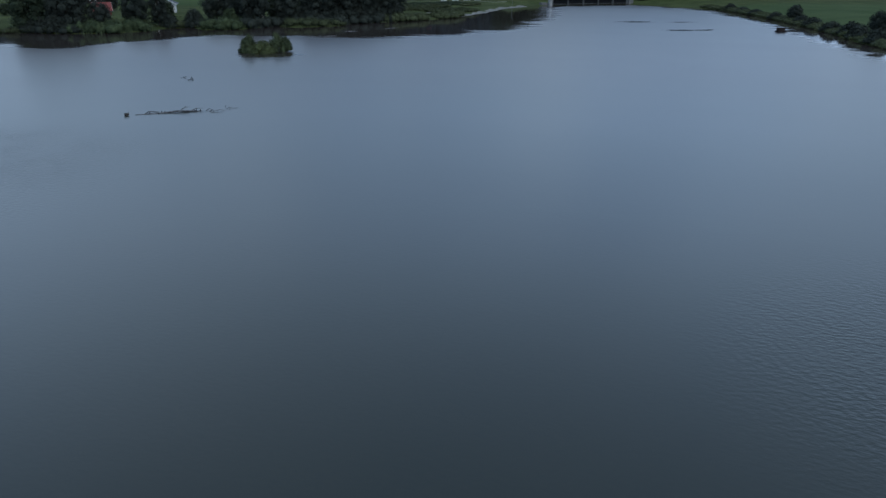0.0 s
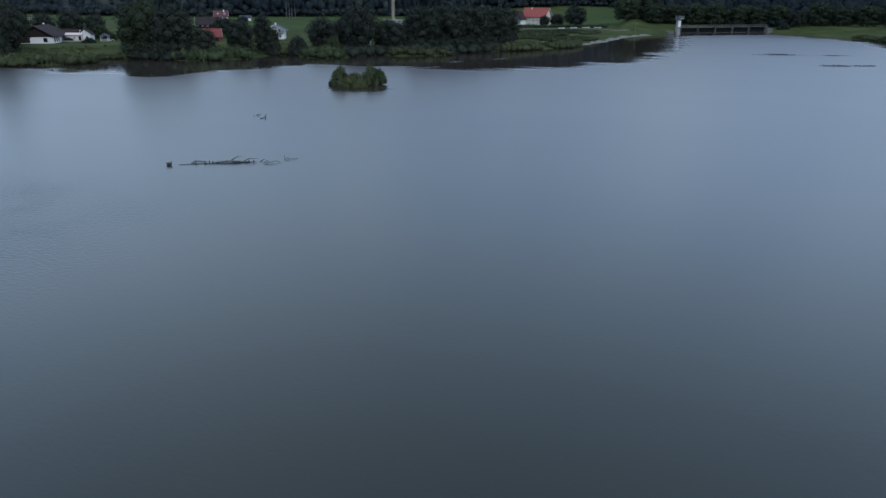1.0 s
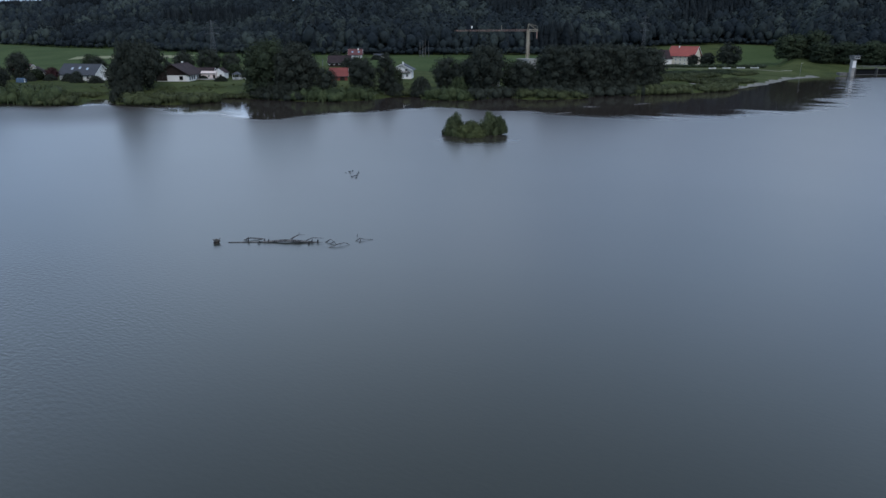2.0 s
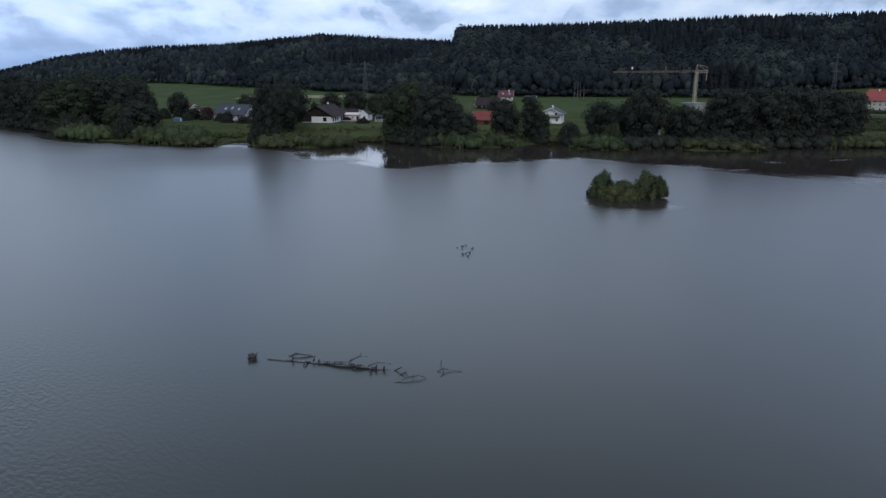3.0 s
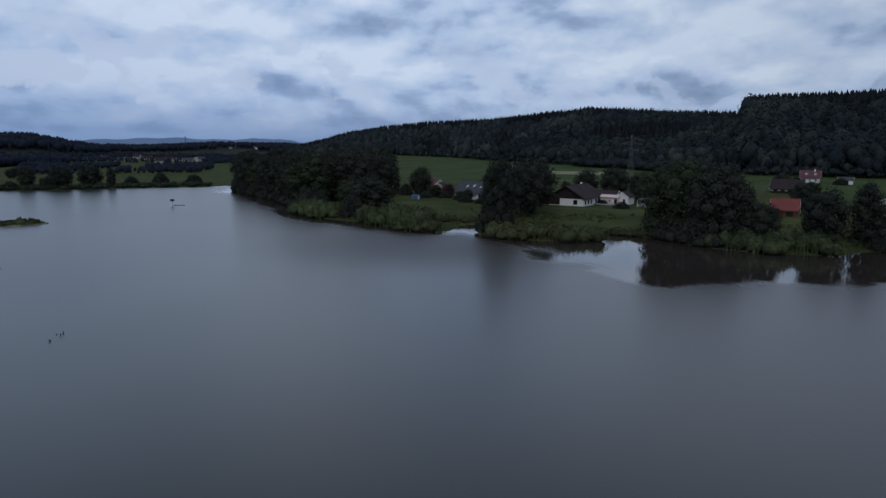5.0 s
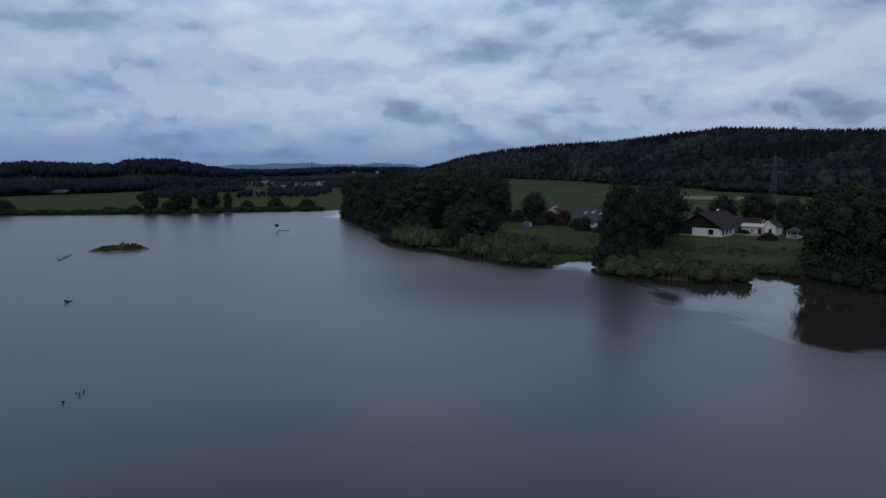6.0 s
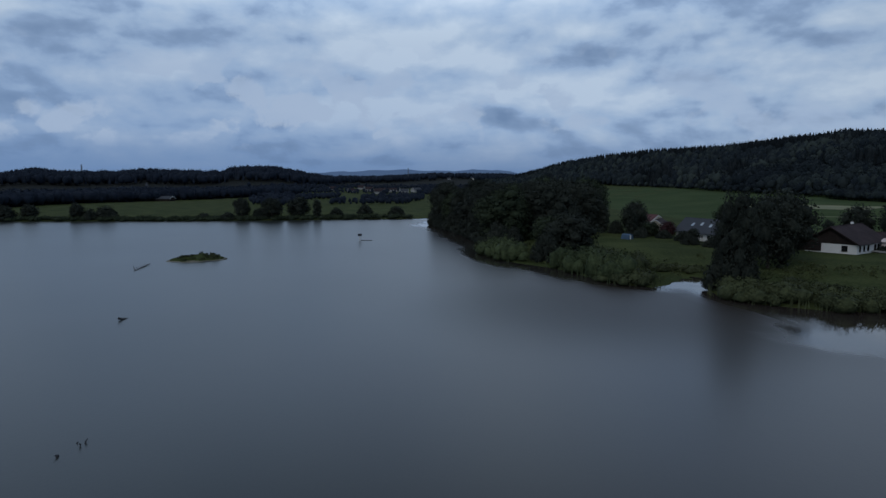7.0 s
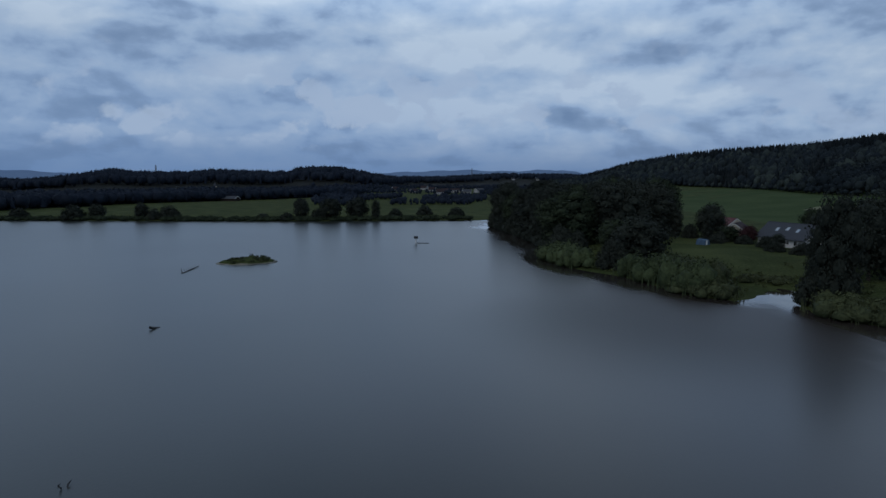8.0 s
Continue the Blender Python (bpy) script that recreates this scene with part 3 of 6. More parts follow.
def patch(name, mat, label, category, corners, lift=0.06, step=6.0):
    """A piece of ground cover that follows the land: corners are four points, in order."""
    a, b, c, d = (np.array(p, float) for p in corners)
    nu = max(2, int(max(np.linalg.norm(b - a), np.linalg.norm(c - d)) / step))
    nv = max(2, int(max(np.linalg.norm(d - a), np.linalg.norm(c - b)) / step))
    u, w = np.meshgrid(np.linspace(0, 1, nu + 1), np.linspace(0, 1, nv + 1))
    u, w = u.ravel()[:, None], w.ravel()[:, None]
    p = (a * (1 - u) + b * u) * (1 - w) + (d * (1 - u) + c * u) * w
    v = np.c_[p, height(p[:, 0], p[:, 1]) + lift]
    i = np.arange(len(v)).reshape(nv + 1, nu + 1)
    f = np.stack([i[:-1, :-1], i[:-1, 1:], i[1:, 1:], i[1:, :-1]], -1).reshape(-1, 4)
    return tagged(new(name, np_mesh(name, v, f, mat, True)), label, category, kind="structure")


# ---- woods on the hills ----
def conifer_shape(seed, sides=8, layers=6):
    r = np.random.default_rng(seed)
    v, f = [], []
    for i in range(layers):
        z0 = 0.14 + 0.80 * i / layers
        z1 = min(z0 + 0.30, 1.0)
        rad = 0.155 * (1 - i / (layers + 0.6)) * r.uniform(0.85, 1.15)
        n = len(v)
        v.append((0, 0, z1))
        for k in range(sides):
            a = 2 * math.pi * (k + r.uniform(-0.2, 0.2)) / sides
            q = rad * (1.0 if k % 2 else 0.62) * r.uniform(0.8, 1.2)
            v.append((q * math.cos(a), q * math.sin(a), z0 + r.uniform(-0.03, 0.02)))
        f += [(n, n + 1 + k, n + 1 + (k + 1) % sides) for k in range(sides)]
    n = len(v)
    v += [(0.012 * math.cos(a), 0.012 * math.sin(a), z) for z in (-0.05, 0.3) for a in (0, 2.1, 4.2)]
    f += [t for k in range(3) for t in ((n + k, n + (k + 1) % 3, n + 3 + k), (n + (k + 1) % 3, n + 3 + (k + 1) % 3, n + 3 + k))]
    return np.array(v), np.array(f)


def broad_shape(seed, sprays=40, sub=2, mid=0.56):
    r = np.random.default_rng(seed)
    bv, bf = ball(seed, 0.55, sub)
    bv = bv * (1 + r.normal(0, 0.055 * (sub - 0.6), (len(bv), 1)))
    v = bv * (0.29, 0.29, 0.90 - mid) + (0, 0, mid)
    d = r.normal(size=(sprays, 3))
    d /= np.linalg.norm(d, axis=1, keepdims=True)
    d[:, 2] = np.where(d[:, 2] < -0.5, -d[:, 2], d[:, 2])
    wob = np.array([1 + 0.45 * noise.noise(Vector(p) * 1.9 + Vector((seed * 3.7, seed * 1.3, seed * 2.1))) for p in d])[:, None]
    c = d * wob * (0.33, 0.33, 0.96 - mid) + (0, 0, mid)
    cv, cf = cards(c * (1.06, 1.06, 1.03), np.full(sprays, 0.115), r, d, 0.4)
    tv, tf = tube([(0, 0, -0.05), (0, 0, 0.4)], [0.02, 0.015], 3)
    return join([(v, bf), (cv, tri_as_quad(cf)), (tv, tri_as_quad(tf))])


CON = [conifer_shape(s) for s in (1, 2, 3)]
BRO = [broad_shape(s, 28, 1) for s in (4, 5, 6, 7)]
FAR = [broad_shape(s, 8, 1, 0.47) for s in (4, 5, 6, 7)]


def plant_wood(name, label, spots, rng, mats, simple=False):
    """One mesh of many trees: spots are rows of x, y, height, width factor, 1 for a conifer."""
    vs, fs, mi, own, n = [], [], [], [], 0
    zs = height(spots[:, 0], spots[:, 1])
    for (x, y, h, wide, con), z in zip(spots, zs):
        v, f = (CON if con else FAR if simple or math.hypot(x - CX, y - CY) > 840 else BRO)[rng.integers(3 if con else 4)]
        a = rng.uniform(0, 6.28)
        c, s = math.cos(a) * h * wide, math.sin(a) * h * wide
        out = np.empty_like(v)
        out[:, 0], out[:, 1], out[:, 2] = v[:, 0] * c - v[:, 1] * s + x, v[:, 0] * s + v[:, 1] * c + y, v[:, 2] * h + z
        vs.append(out)
        fs.append(f + n)
        mi.append(np.full(len(f), int(con)))
        patch_shade = 0.45 + 1.6 * noise.noise(Vector((x * 0.011, y * 0.011, 4.0)))
        own.append(np.full(len(f), min(1.0, max(0.0, rng.normal(0.25, 0.28) * (0.5 + patch_shade)))))
        n += len(v)
    me = np_mesh(name, np.concatenate(vs), np.concatenate(fs), mats, True, np.concatenate(mi))
    me.attributes.new("own_shade", "FLOAT", "FACE").data.foreach_set("value", np.concatenate(own).astype(np.float32))
    return tagged(new(name, me), label, "forest", kind="stuff")


def hill_wood():
    rng = np.random.default_rng(11)
    rows = []
    step = 6.2
    for x in np.arange(-1500, 520, step):
        for y in np.arange(150, 1250, step):
            px, py = x + rng.uniform(-3, 3), y + rng.uniform(-3, 3)
            az, far = math.degrees(math.atan2(-(px - CX), py - CY)), math.hypot(px - CX, py - CY)
            if not -34 < az < 78:
                continue
            df, dr = np.interp(az, HILLS[:, 0], HILLS[:, 1]), np.interp(az, HILLS[:, 0], HILLS[:, 3])
            wob = 10 * noise.noise(Vector((px * 0.02, py * 0.02, 3)))
            if not df + wob < far < dr + 22 or (az < 0 and rng.random() < 0.35):
                continue
            s = (far - df) / (dr - df)
            if 0.12 < s < 0.8 and rng.random() < 0.18:
                continue
            mixed = noise.noise(Vector((px * 0.011, py * 0.011, 9.0))) + 0.5 * noise.noise(Vector((px * 0.05, py * 0.05, 2.0)))
            con = mixed > (0.55 if s < 0.10 else 0.34 if s < 0.72 else 0.02) - (0.30 if az < 41.8 and s > 0.5 else 0.0) - (0.15 if az < 26 else 0.0)
            tall = (25 if az < 42 else 19) * (rng.uniform(0.90, 1.05) if con else rng.uniform(0.62, 1.0) if s < 0.85 else rng.uniform(0.84, 1.0))
            if s < 0.05:
                tall *= rng.uniform(0.5, 0.85)
            rows.append((px, py, tall, rng.uniform(1.3, 2.0) if con else rng.uniform(0.62, 1.05), con))
    # paler scrub along the foot of the wood
    for _ in range(420):
        az = rng.uniform(42.5, 54)
        far = np.interp(az, HILLS[:, 0], HILLS[:, 1]) - rng.uniform(2, 26)
        rows.append((CX - math.sin(radians(az)) * far, CY + math.cos(radians(az)) * far, rng.uniform(4, 8.5), rng.uniform(1.0, 1.6), 0))
    for _ in range(900):
        az = rng.uniform(-12, 68)
        far = np.interp(az, HILLS[:, 0], HILLS[:, 1]) + rng.uniform(-9, 7)
        rows.append((CX - math.sin(radians(az)) * far, CY + math.cos(radians(az)) * far, rng.uniform(3, 7.5), rng.uniform(0.9, 1.6), 0))
    plant_wood("hillside_forest", "dark mixed forest of spruce and broadleaf trees covering the hill", np.array(rows), rng, [FOREST, CONIFER])


def west_wood():
    rng = np.random.default_rng(12)
    rows = []
    # dark wood beyond the western meadow
    for _ in range(2600):
        az = rng.uniform(92, 138)
        far = np.interp(az, WOOD_AZ, WOOD_EDGE) + abs(rng.normal(0, 90))
        rows.append((CX - math.sin(radians(az)) * far, CY + math.cos(radians(az)) * far, rng.uniform(9.5, 13.5), rng.uniform(1.2, 1.8), rng.random() < 0.35))
    # far wooded ridge
    for _ in range(3000):
        az = rng.uniform(71, 128)
        ridge = np.interp(az, WEST[:, 0], WEST[:, 1])
        far = ridge + rng.uniform(-260, 40)
        if 79 < az < 82.2 and far < ridge - 130:
            continue
        rows.append((CX - math.sin(radians(az)) * far, CY + math.cos(radians(az)) * far, rng.uniform(16.5, 19), rng.uniform(0.9, 1.3), rng.random() < 0.3))
    # leaf colour here carries the blue of distance haze
    plant_wood("western_forest", "dark distant woods beyond the western meadow", np.array(rows), rng, [FAR_WOOD_HAZY, FAR_WOOD_HAZY], True)
    rows = []
    # hedges and copses on the plain towards the village
    for _ in range(6200):
        az = rng.uniform(74, 95)
        far = rng.uniform(640, 1700)
        if noise.noise(Vector((far * 0.006, az * 0.35, 1.0))) < -0.02 or (850 < far < 1230 and 83 < az < 91 and rng.random() < 0.5):
            continue
        rows.append((CX - math.sin(radians(az)) * far, CY + math.cos(radians(az)) * far, rng.uniform(3, 7.5), rng.uniform(0.9, 1.5), rng.random() < 0.1))
    # same haze-blued leaf colour for the copses
    plant_wood("field_copse", "scattered hedges and copses on the plain before the village", np.array(rows), rng, [FAR_WOOD_HAZY, FAR_WOOD_HAZY], True)


hill_wood()
west_wood()


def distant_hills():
    """Low hills on the horizon, far behind the plain, with haze put into their blue colour."""
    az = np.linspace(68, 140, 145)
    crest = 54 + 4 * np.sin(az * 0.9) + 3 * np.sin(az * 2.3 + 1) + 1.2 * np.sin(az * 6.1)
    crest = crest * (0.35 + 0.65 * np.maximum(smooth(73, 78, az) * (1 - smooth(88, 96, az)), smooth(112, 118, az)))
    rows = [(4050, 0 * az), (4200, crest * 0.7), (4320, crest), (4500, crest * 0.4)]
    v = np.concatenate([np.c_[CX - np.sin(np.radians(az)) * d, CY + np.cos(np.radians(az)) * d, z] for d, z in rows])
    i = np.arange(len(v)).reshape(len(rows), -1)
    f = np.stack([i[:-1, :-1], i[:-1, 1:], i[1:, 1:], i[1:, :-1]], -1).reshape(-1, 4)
    # the pale blue is distance haze set as base colour
    mat = material("distant_hill_haze", (0.20, 0.28, 0.42), 0.95, 0.2, 0.004, 0.02, 0.0, tint=(0.17, 0.245, 0.375), spec=0.0)
    tagged(new("backdrop", np_mesh("backdrop", v, f, mat, True)), "hills on the far horizon, coloured pale blue for haze", "hills", kind="structure")


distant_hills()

# ---- single trees ----
def lobes_for(style, rng):
    """Crown lobes as rows of centre and radii, in units of the tree's height."""
    rows = []
    if style == "broad":
        for k in range(24):
            u = (k + 0.5) / 24
            z = 1 - 1.75 * u
            q = math.sqrt(max(0.05, 1 - z * z))
            a = k * 2.4 + rng.uniform(-0.35, 0.35)
            f = rng.uniform(0.82, 1.1)
            rows.append((0.31 * q * f * math.cos(a), 0.31 * q * f * math.sin(a), 0.53 + 0.33 * z * f, rng.uniform(0.12, 0.18), rng.uniform(0.10, 0.15)))
        rows.append((0.0, 0.03, 0.55, 0.25, 0.28))
        for k in range(9):                 # boughs that hang almost to the ground
            a = k * 0.7 + rng.uniform(-0.2, 0.2)
            rows.append((0.25 * math.cos(a), 0.25 * math.sin(a), rng.uniform(0.15, 0.24), rng.uniform(0.11, 0.15), rng.uniform(0.11, 0.15)))
    elif style == "tall":
        for k in range(16):
            a, z = k * 2.4, 0.12 + 0.76 * k / 15
            q = 0.12 * math.sin(math.pi * min(1, max(0.2, z * 0.95))) + 0.02
            rows.append((q * math.cos(a), q * math.sin(a), z, rng.uniform(0.10, 0.15) * (1.1 - 0.4 * z), rng.uniform(0.10, 0.14)))
        rows.append((0, 0, 0.90, 0.07, 0.10))
    elif style == "round":
        for k in range(16):
            u = (k + 0.5) / 16
            z = 1 - 1.85 * u
            q = math.sqrt(max(0.05, 1 - z * z))
            a = k * 2.4 + rng.uniform(-0.3, 0.3)
            rows.append((0.30 * q * math.cos(a), 0.30 * q * math.sin(a), 0.47 + 0.34 * z * rng.uniform(0.9, 1.08), rng.uniform(0.14, 0.2), rng.uniform(0.14, 0.19)))
        rows.append((0, 0, 0.48, 0.30, 0.32))
    else:                                  # bush: leaves to the ground
        for k in range(13):
            a, q = k * 2.4 + rng.uniform(-0.3, 0.3), math.sqrt((k + 0.5) / 13)
            rows.append((0.62 * q * math.cos(a), 0.62 * q * math.sin(a), 0.16 + 0.54 * (1 - q * q) * rng.uniform(0.7, 1.1), rng.uniform(0.22, 0.32), rng.uniform(0.22, 0.30)))
        for k in range(7):
            a = k * 0.9 + 0.4
            rows.append((0.66 * math.cos(a), 0.66 * math.sin(a), 0.10, 0.22, 0.16))
    return np.array(rows)


def tree(style, seed, leaf, tall, label, category="tree", per_lobe=300, spray=0.66, name="tree"):
    """A tree of the given height at the origin: trunk with limbs, and a crown of leaf sprays."""
    rng = np.random.default_rng(seed)
    ob = thing(name, pose(0, 0, 0), label, category)
    lob = lobes_for(style, rng)
    lob *= tall
    thick = tall * (0.022 if style != "bush" else 0.015)
    top = lob[:, 2].max() * 0.9
    bits = [tube([(0, 0, -0.4), (0.02 * tall * rng.uniform(-1, 1), 0, tall * 0.2), (0.03 * tall * rng.uniform(-1, 1), 0.02 * tall * rng.uniform(-1, 1), tall * 0.5), (0, 0, top)], [thick * 1.25, thick, thick * 0.7, thick * 0.12], 8)]
    for x, y, z, r, _ in lob:
        z0 = max(0.08 * tall, z * 0.62)
        bits.append(tube([(0, 0, z0), (x * 0.55, y * 0.55, (z0 + z) / 2 + 0.01 * tall), (x, y, z)], [thick * 0.42, thick * 0.28, thick * 0.07], 5))
    v, f = join(bits)
    under(new("trunk", np_mesh("trunk", v, f, BARK, True)), ob)
    bits = []
    for i, (x, y, z, r, rz) in enumerate(lob):
        bv, bf = ball(seed * 31 + i, 0.5, 1)
        bits.append((bv * (r * 0.66, r * 0.66, rz * 0.66) + (x, y, z), bf))
        d = rng.normal(size=(per_lobe, 3))
        d /= np.linalg.norm(d, axis=1, keepdims=True)
        wob = np.array([1 + 0.42 * noise.noise(Vector(p) * 2.3 + Vector((i * 3.1, seed, 0.5))) for p in d])[:, None]
        c = d * wob * (r, r, rz) * rng.uniform(0.72, 1.2, (per_lobe, 1)) + (x, y, z)
        c[:, 2] = np.maximum(c[:, 2], 0.1)
        hidden = np.zeros(per_lobe, bool)
        for k, (ox, oy, oz, orad, orz) in enumerate(lob):
            if k != i:
                hidden |= (((c - (ox, oy, oz)) / (orad, orad, orz)) ** 2).sum(axis=1) < 0.62
        c, d = c[~hidden], d[~hidden]
        cv, cf = cards(c, np.full(len(c), spray), rng, d + (0, 0, 0.15), 0.5)
        bits.append((cv, tri_as_quad(cf)))
    v, f = join(bits)
    under(new("crown", np_mesh("crown", v, f, leaf, True)), ob)
    return ob


def place_tree(proto, x, y, tall, wide, first, turn=0.0, label="", z=None):
    """Stands a tree at x, y: the first use moves the tree itself, later ones copy it. tall and wide scale it."""
    m = pose(x, y, (gz(x, y) if z is None else z) - 0.1, 0, 0, turn) @ Matrix.Diagonal((wide, wide, tall, 1))
    if first:
        proto.matrix_basis = m
        ob = proto
    else:
        ob = copy_thing(proto, Matrix())
        ob.matrix_basis = m
    if label:
        ob["label"] = label
    return ob


OAK_A = tree("broad", 21, LEAF_DARK, 20, "tall dark green broadleaf tree on the lake shore")
OAK_B = tree("broad", 22, LEAF_MID, 20, "broad spreading green tree beside the lake")
OAK_C = tree("broad", 27, LEAF_DARK, 20, "large dense dark tree near the water")
TALL_A = tree("tall", 23, LEAF_DARK, 18, "slender upright dark green tree by the houses", spray=0.50)
ROUND_A = tree("round", 24, LEAF_DARK, 13, "dense rounded dark green tree in a garden", spray=0.50)
ROUND_B = tree("round", 25, LEAF_MID, 12, "rounded mid-green tree beside a lawn", spray=0.50)
BUSH_A = tree("bush", 26, LEAF_PALE, 5, "pale green willow bush on the bank", "bush", 300, 0.40, "bush")
ROUND_FAR = tree("round", 44, LEAF_DARK, 12, "lone dark tree on the far bank", per_lobe=150, spray=0.75)
BUSH_FAR = tree("bush", 45, LEAF_DARK, 5, "single dark bush on the far bank", "bush", 130, 0.6, "bush")
OAK_FAR = tree("broad", 46, LEAF_MID, 20, "dark tree in the wood behind the weir", per_lobe=150, spray=1.0)
BUSH_B = tree("bush", 28, LEAF_DARK, 5, "dense dark green bush by the water", "bush", 300, 0.40, "bush")
used = set()


def plant(kind, x, y, tall, wide, label=""):
    """tall in metres; wide in metres across the crown."""
    proto, h, w = kind
    place_tree(proto, x, y, tall / h, wide / w, proto.name not in used, (x * 37 + y * 17) % 360, label)
    used.add(proto.name)



def sized(ob):
    """A tree with the height and width of its crown."""
    crown = [c for c in ob.children if c.name.startswith("crown")][0]
    co = np.array([v.co[:] for v in crown.data.vertices])
    lo, hi = np.percentile(co, 1, axis=0), np.percentile(co, 99, axis=0)
    return ob, hi[2], (hi[0] - lo[0] + hi[1] - lo[1]) / 2


OA, OB, OC, TA, RA, RB, BA, BB, RF, BF, OF = (sized(o) for o in (OAK_A, OAK_B, OAK_C, TALL_A, ROUND_A, ROUND_B, BUSH_A, BUSH_B, ROUND_FAR, BUSH_FAR, OAK_FAR))

# the wood on the western spit
rng = np.random.default_rng(5)
spit = [(-462, 192), (-446, 190), (-428, 193), (-410, 194), (-392, 197), (-374, 198), (-357, 199), (-452, 208), (-434, 210), (-414, 212),
        (-395, 214), (-376, 216), (-358, 217), (-440, 228), (-420, 231), (-398, 233), (-378, 236), (-370, 234), (-404, 250)]
for i, (x, y) in enumerate(spit):
    plant((OA, OC, OB, OC)[i % 4], x, y, rng.uniform(17.5, 22.5), rng.uniform(15, 21), "tall dark tree in the wood on the lakeside spit")
for x, y, h, w in ((-455, 186, 9, 11), (-437, 188, 8, 11), (-418, 190, 9, 12), (-398, 192, 8, 11), (-380, 193, 9, 12), (-360, 194, 8, 11), (-345, 194, 8, 10), (-331, 196, 7, 9)):
    plant(BB, x, y, h, w, "dark underwood at the foot of the shore trees")
plant(RA, -304, 208, 13, 17, "dark spreading willow behind the reed bank")
plant(RB, -319, 206, 11, 12)
plant(BB, -310, 204, 7, 11, "dark bush overhanging the water between the reeds")
plant(BB, -296, 198, 7.5, 9, "dark bush overhanging the water between the reeds")
plant(TA, -365, 242, 11, 5, "narrow dark garden conifer hedge tree")
for x, y, h in ((-338, 255, 3), (-327, 257, 3.5), (-350, 256, 4), (-346, 250, 3.5), (-341, 246, 2.5), (-362, 246, 5)):
    plant(BB, x, y, h, 6, "dark garden shrub before the houses")
plant(RB, -347, 254, 5.5, 7, "dark garden bush before the houses")
plant(RA, -358, 252, 13, 11)
for x, y in ((-352, 249), (-349, 247)):
    plant(TA, x, y, 10, 4, "narrow dark garden conifer hedge tree")
# the tree group on the point
plant(OA, -241.2, 226.2, 21.5, 9.6, "tall dark tree leaning over the point")
plant(BB, -243, 223.5, 8, 7.5, "dark thicket under the tree on the point")
plant(BB, -249, 233, 7, 6)
plant(RA, -266, 250, 20, 15)
plant(RA, -277, 262, 19, 16)
plant(RA, -270, 243, 12, 11)
plant(RA, -290, 264, 12, 11)
# behind and beside the farmhouse
plant(RA, -306, 324, 14, 13, "round dark tree behind the farmhouse")
plant(RA, -316, 316, 13, 11)
plant(RA, -296, 330, 12, 10)
for x, y, h in ((-305, 296, 9), (-310, 301, 8), (-302, 300, 7)):
    plant(TA, x, y, h, 3.6, "small dark conifer beside the farmhouse")
plant(RB, -286, 322, 7, 7)
plant(BB, -276, 318, 4, 6)
MAROON = leaf_material("maroon_leaf", (0.060, 0.028, 0.030), (0.034, 0.018, 0.020))
CHERRY = sized(tree("round", 47, MAROON, 5, "small maroon-leaved ornamental tree in a garden", per_lobe=200, spray=0.30))
plant(CHERRY, -341, 258, 6.0, 6.0)
for kind, x, y, h, w in ((RA, -322, 258, 5, 5), (BB, -316, 254, 3, 6), (BB, -308, 258, 3.2, 7), (RB, -300, 268, 5.5, 6), (BB, -292, 272, 2.6, 6), (RA, -346, 286, 10, 9), (RB, -360, 292, 11, 9),
                         (RA, -318, 292, 9, 8), (RB, -330, 300, 10, 9), (BB, -268, 296, 2.4, 6), (RB, -262, 312, 6, 6), (RA, -258, 322, 8, 7), (BB, -250, 318, 3, 7), (RA, -244, 334, 9, 8),
                         (BB, -236, 322, 3, 6), (RB, -262, 396, 7, 7), (RA, -296, 420, 8, 8), (BB, -300, 470, 3.5, 7), (RB, -328, 480, 7, 7), (BB, -324, 468, 3, 7), (RA, -232, 350, 10, 9)):
    plant(kind, x, y, h, w, "leafy garden tree among the houses" if kind is not BB else "low dark garden hedge among the houses")
# the great shore trees
plant(OB, -212.6, 269, 21.5, 19, "huge spreading green tree on the lake shore")
plant(OC, -199, 270.6, 18.5, 16, "huge dark tree hanging over the water")
plant(OA, -206, 279, 20, 16)
plant(RA, -189, 277, 11, 10)
plant(BB, -201, 265, 6, 10, "dark thicket under the great shore tree")
plant(BB, -208, 265, 5.5, 10)
plant(RA, -182.3, 293, 14.5, 12)
plant(TA, -175, 299.5, 16.5, 8)
plant(RB, -175, 306, 11, 7)
plant(BB, -161, 305, 7.5, 9)
plant(BB, -170, 300, 5, 8)
plant(RA, -160, 325, 14, 13)
plant(RA, -150, 325, 13.5, 11)
plant(RA, -139, 321, 20.5, 16, "tall dense dark tree at the water's edge")
plant(BA, -146, 310, 7, 7, "grey-green willow before the dark shore trees")
plant(RA, -146, 333, 18, 13)
plant(RB, -133, 338, 13, 13, "bright green rounded tree behind the shore trees")
plant(RA, -126, 330, 13.5, 13)
for i, (x, y, h) in enumerate(((-115, 338, 19), (-106, 349, 20), (-98, 361, 19.5), (-116, 352, 19), (-92, 374, 18), (-104, 372, 19), (-90, 390, 17.5), (-100, 396, 17))):
    plant((OC, OA)[i % 2], x, y, h, 17)
for x, y in ((-118, 334), (-108, 344), (-100, 356), (-93, 368), (-86, 380)):
    plant(BB, x, y, 8, 12, "dark underwood at the foot of the shore trees")
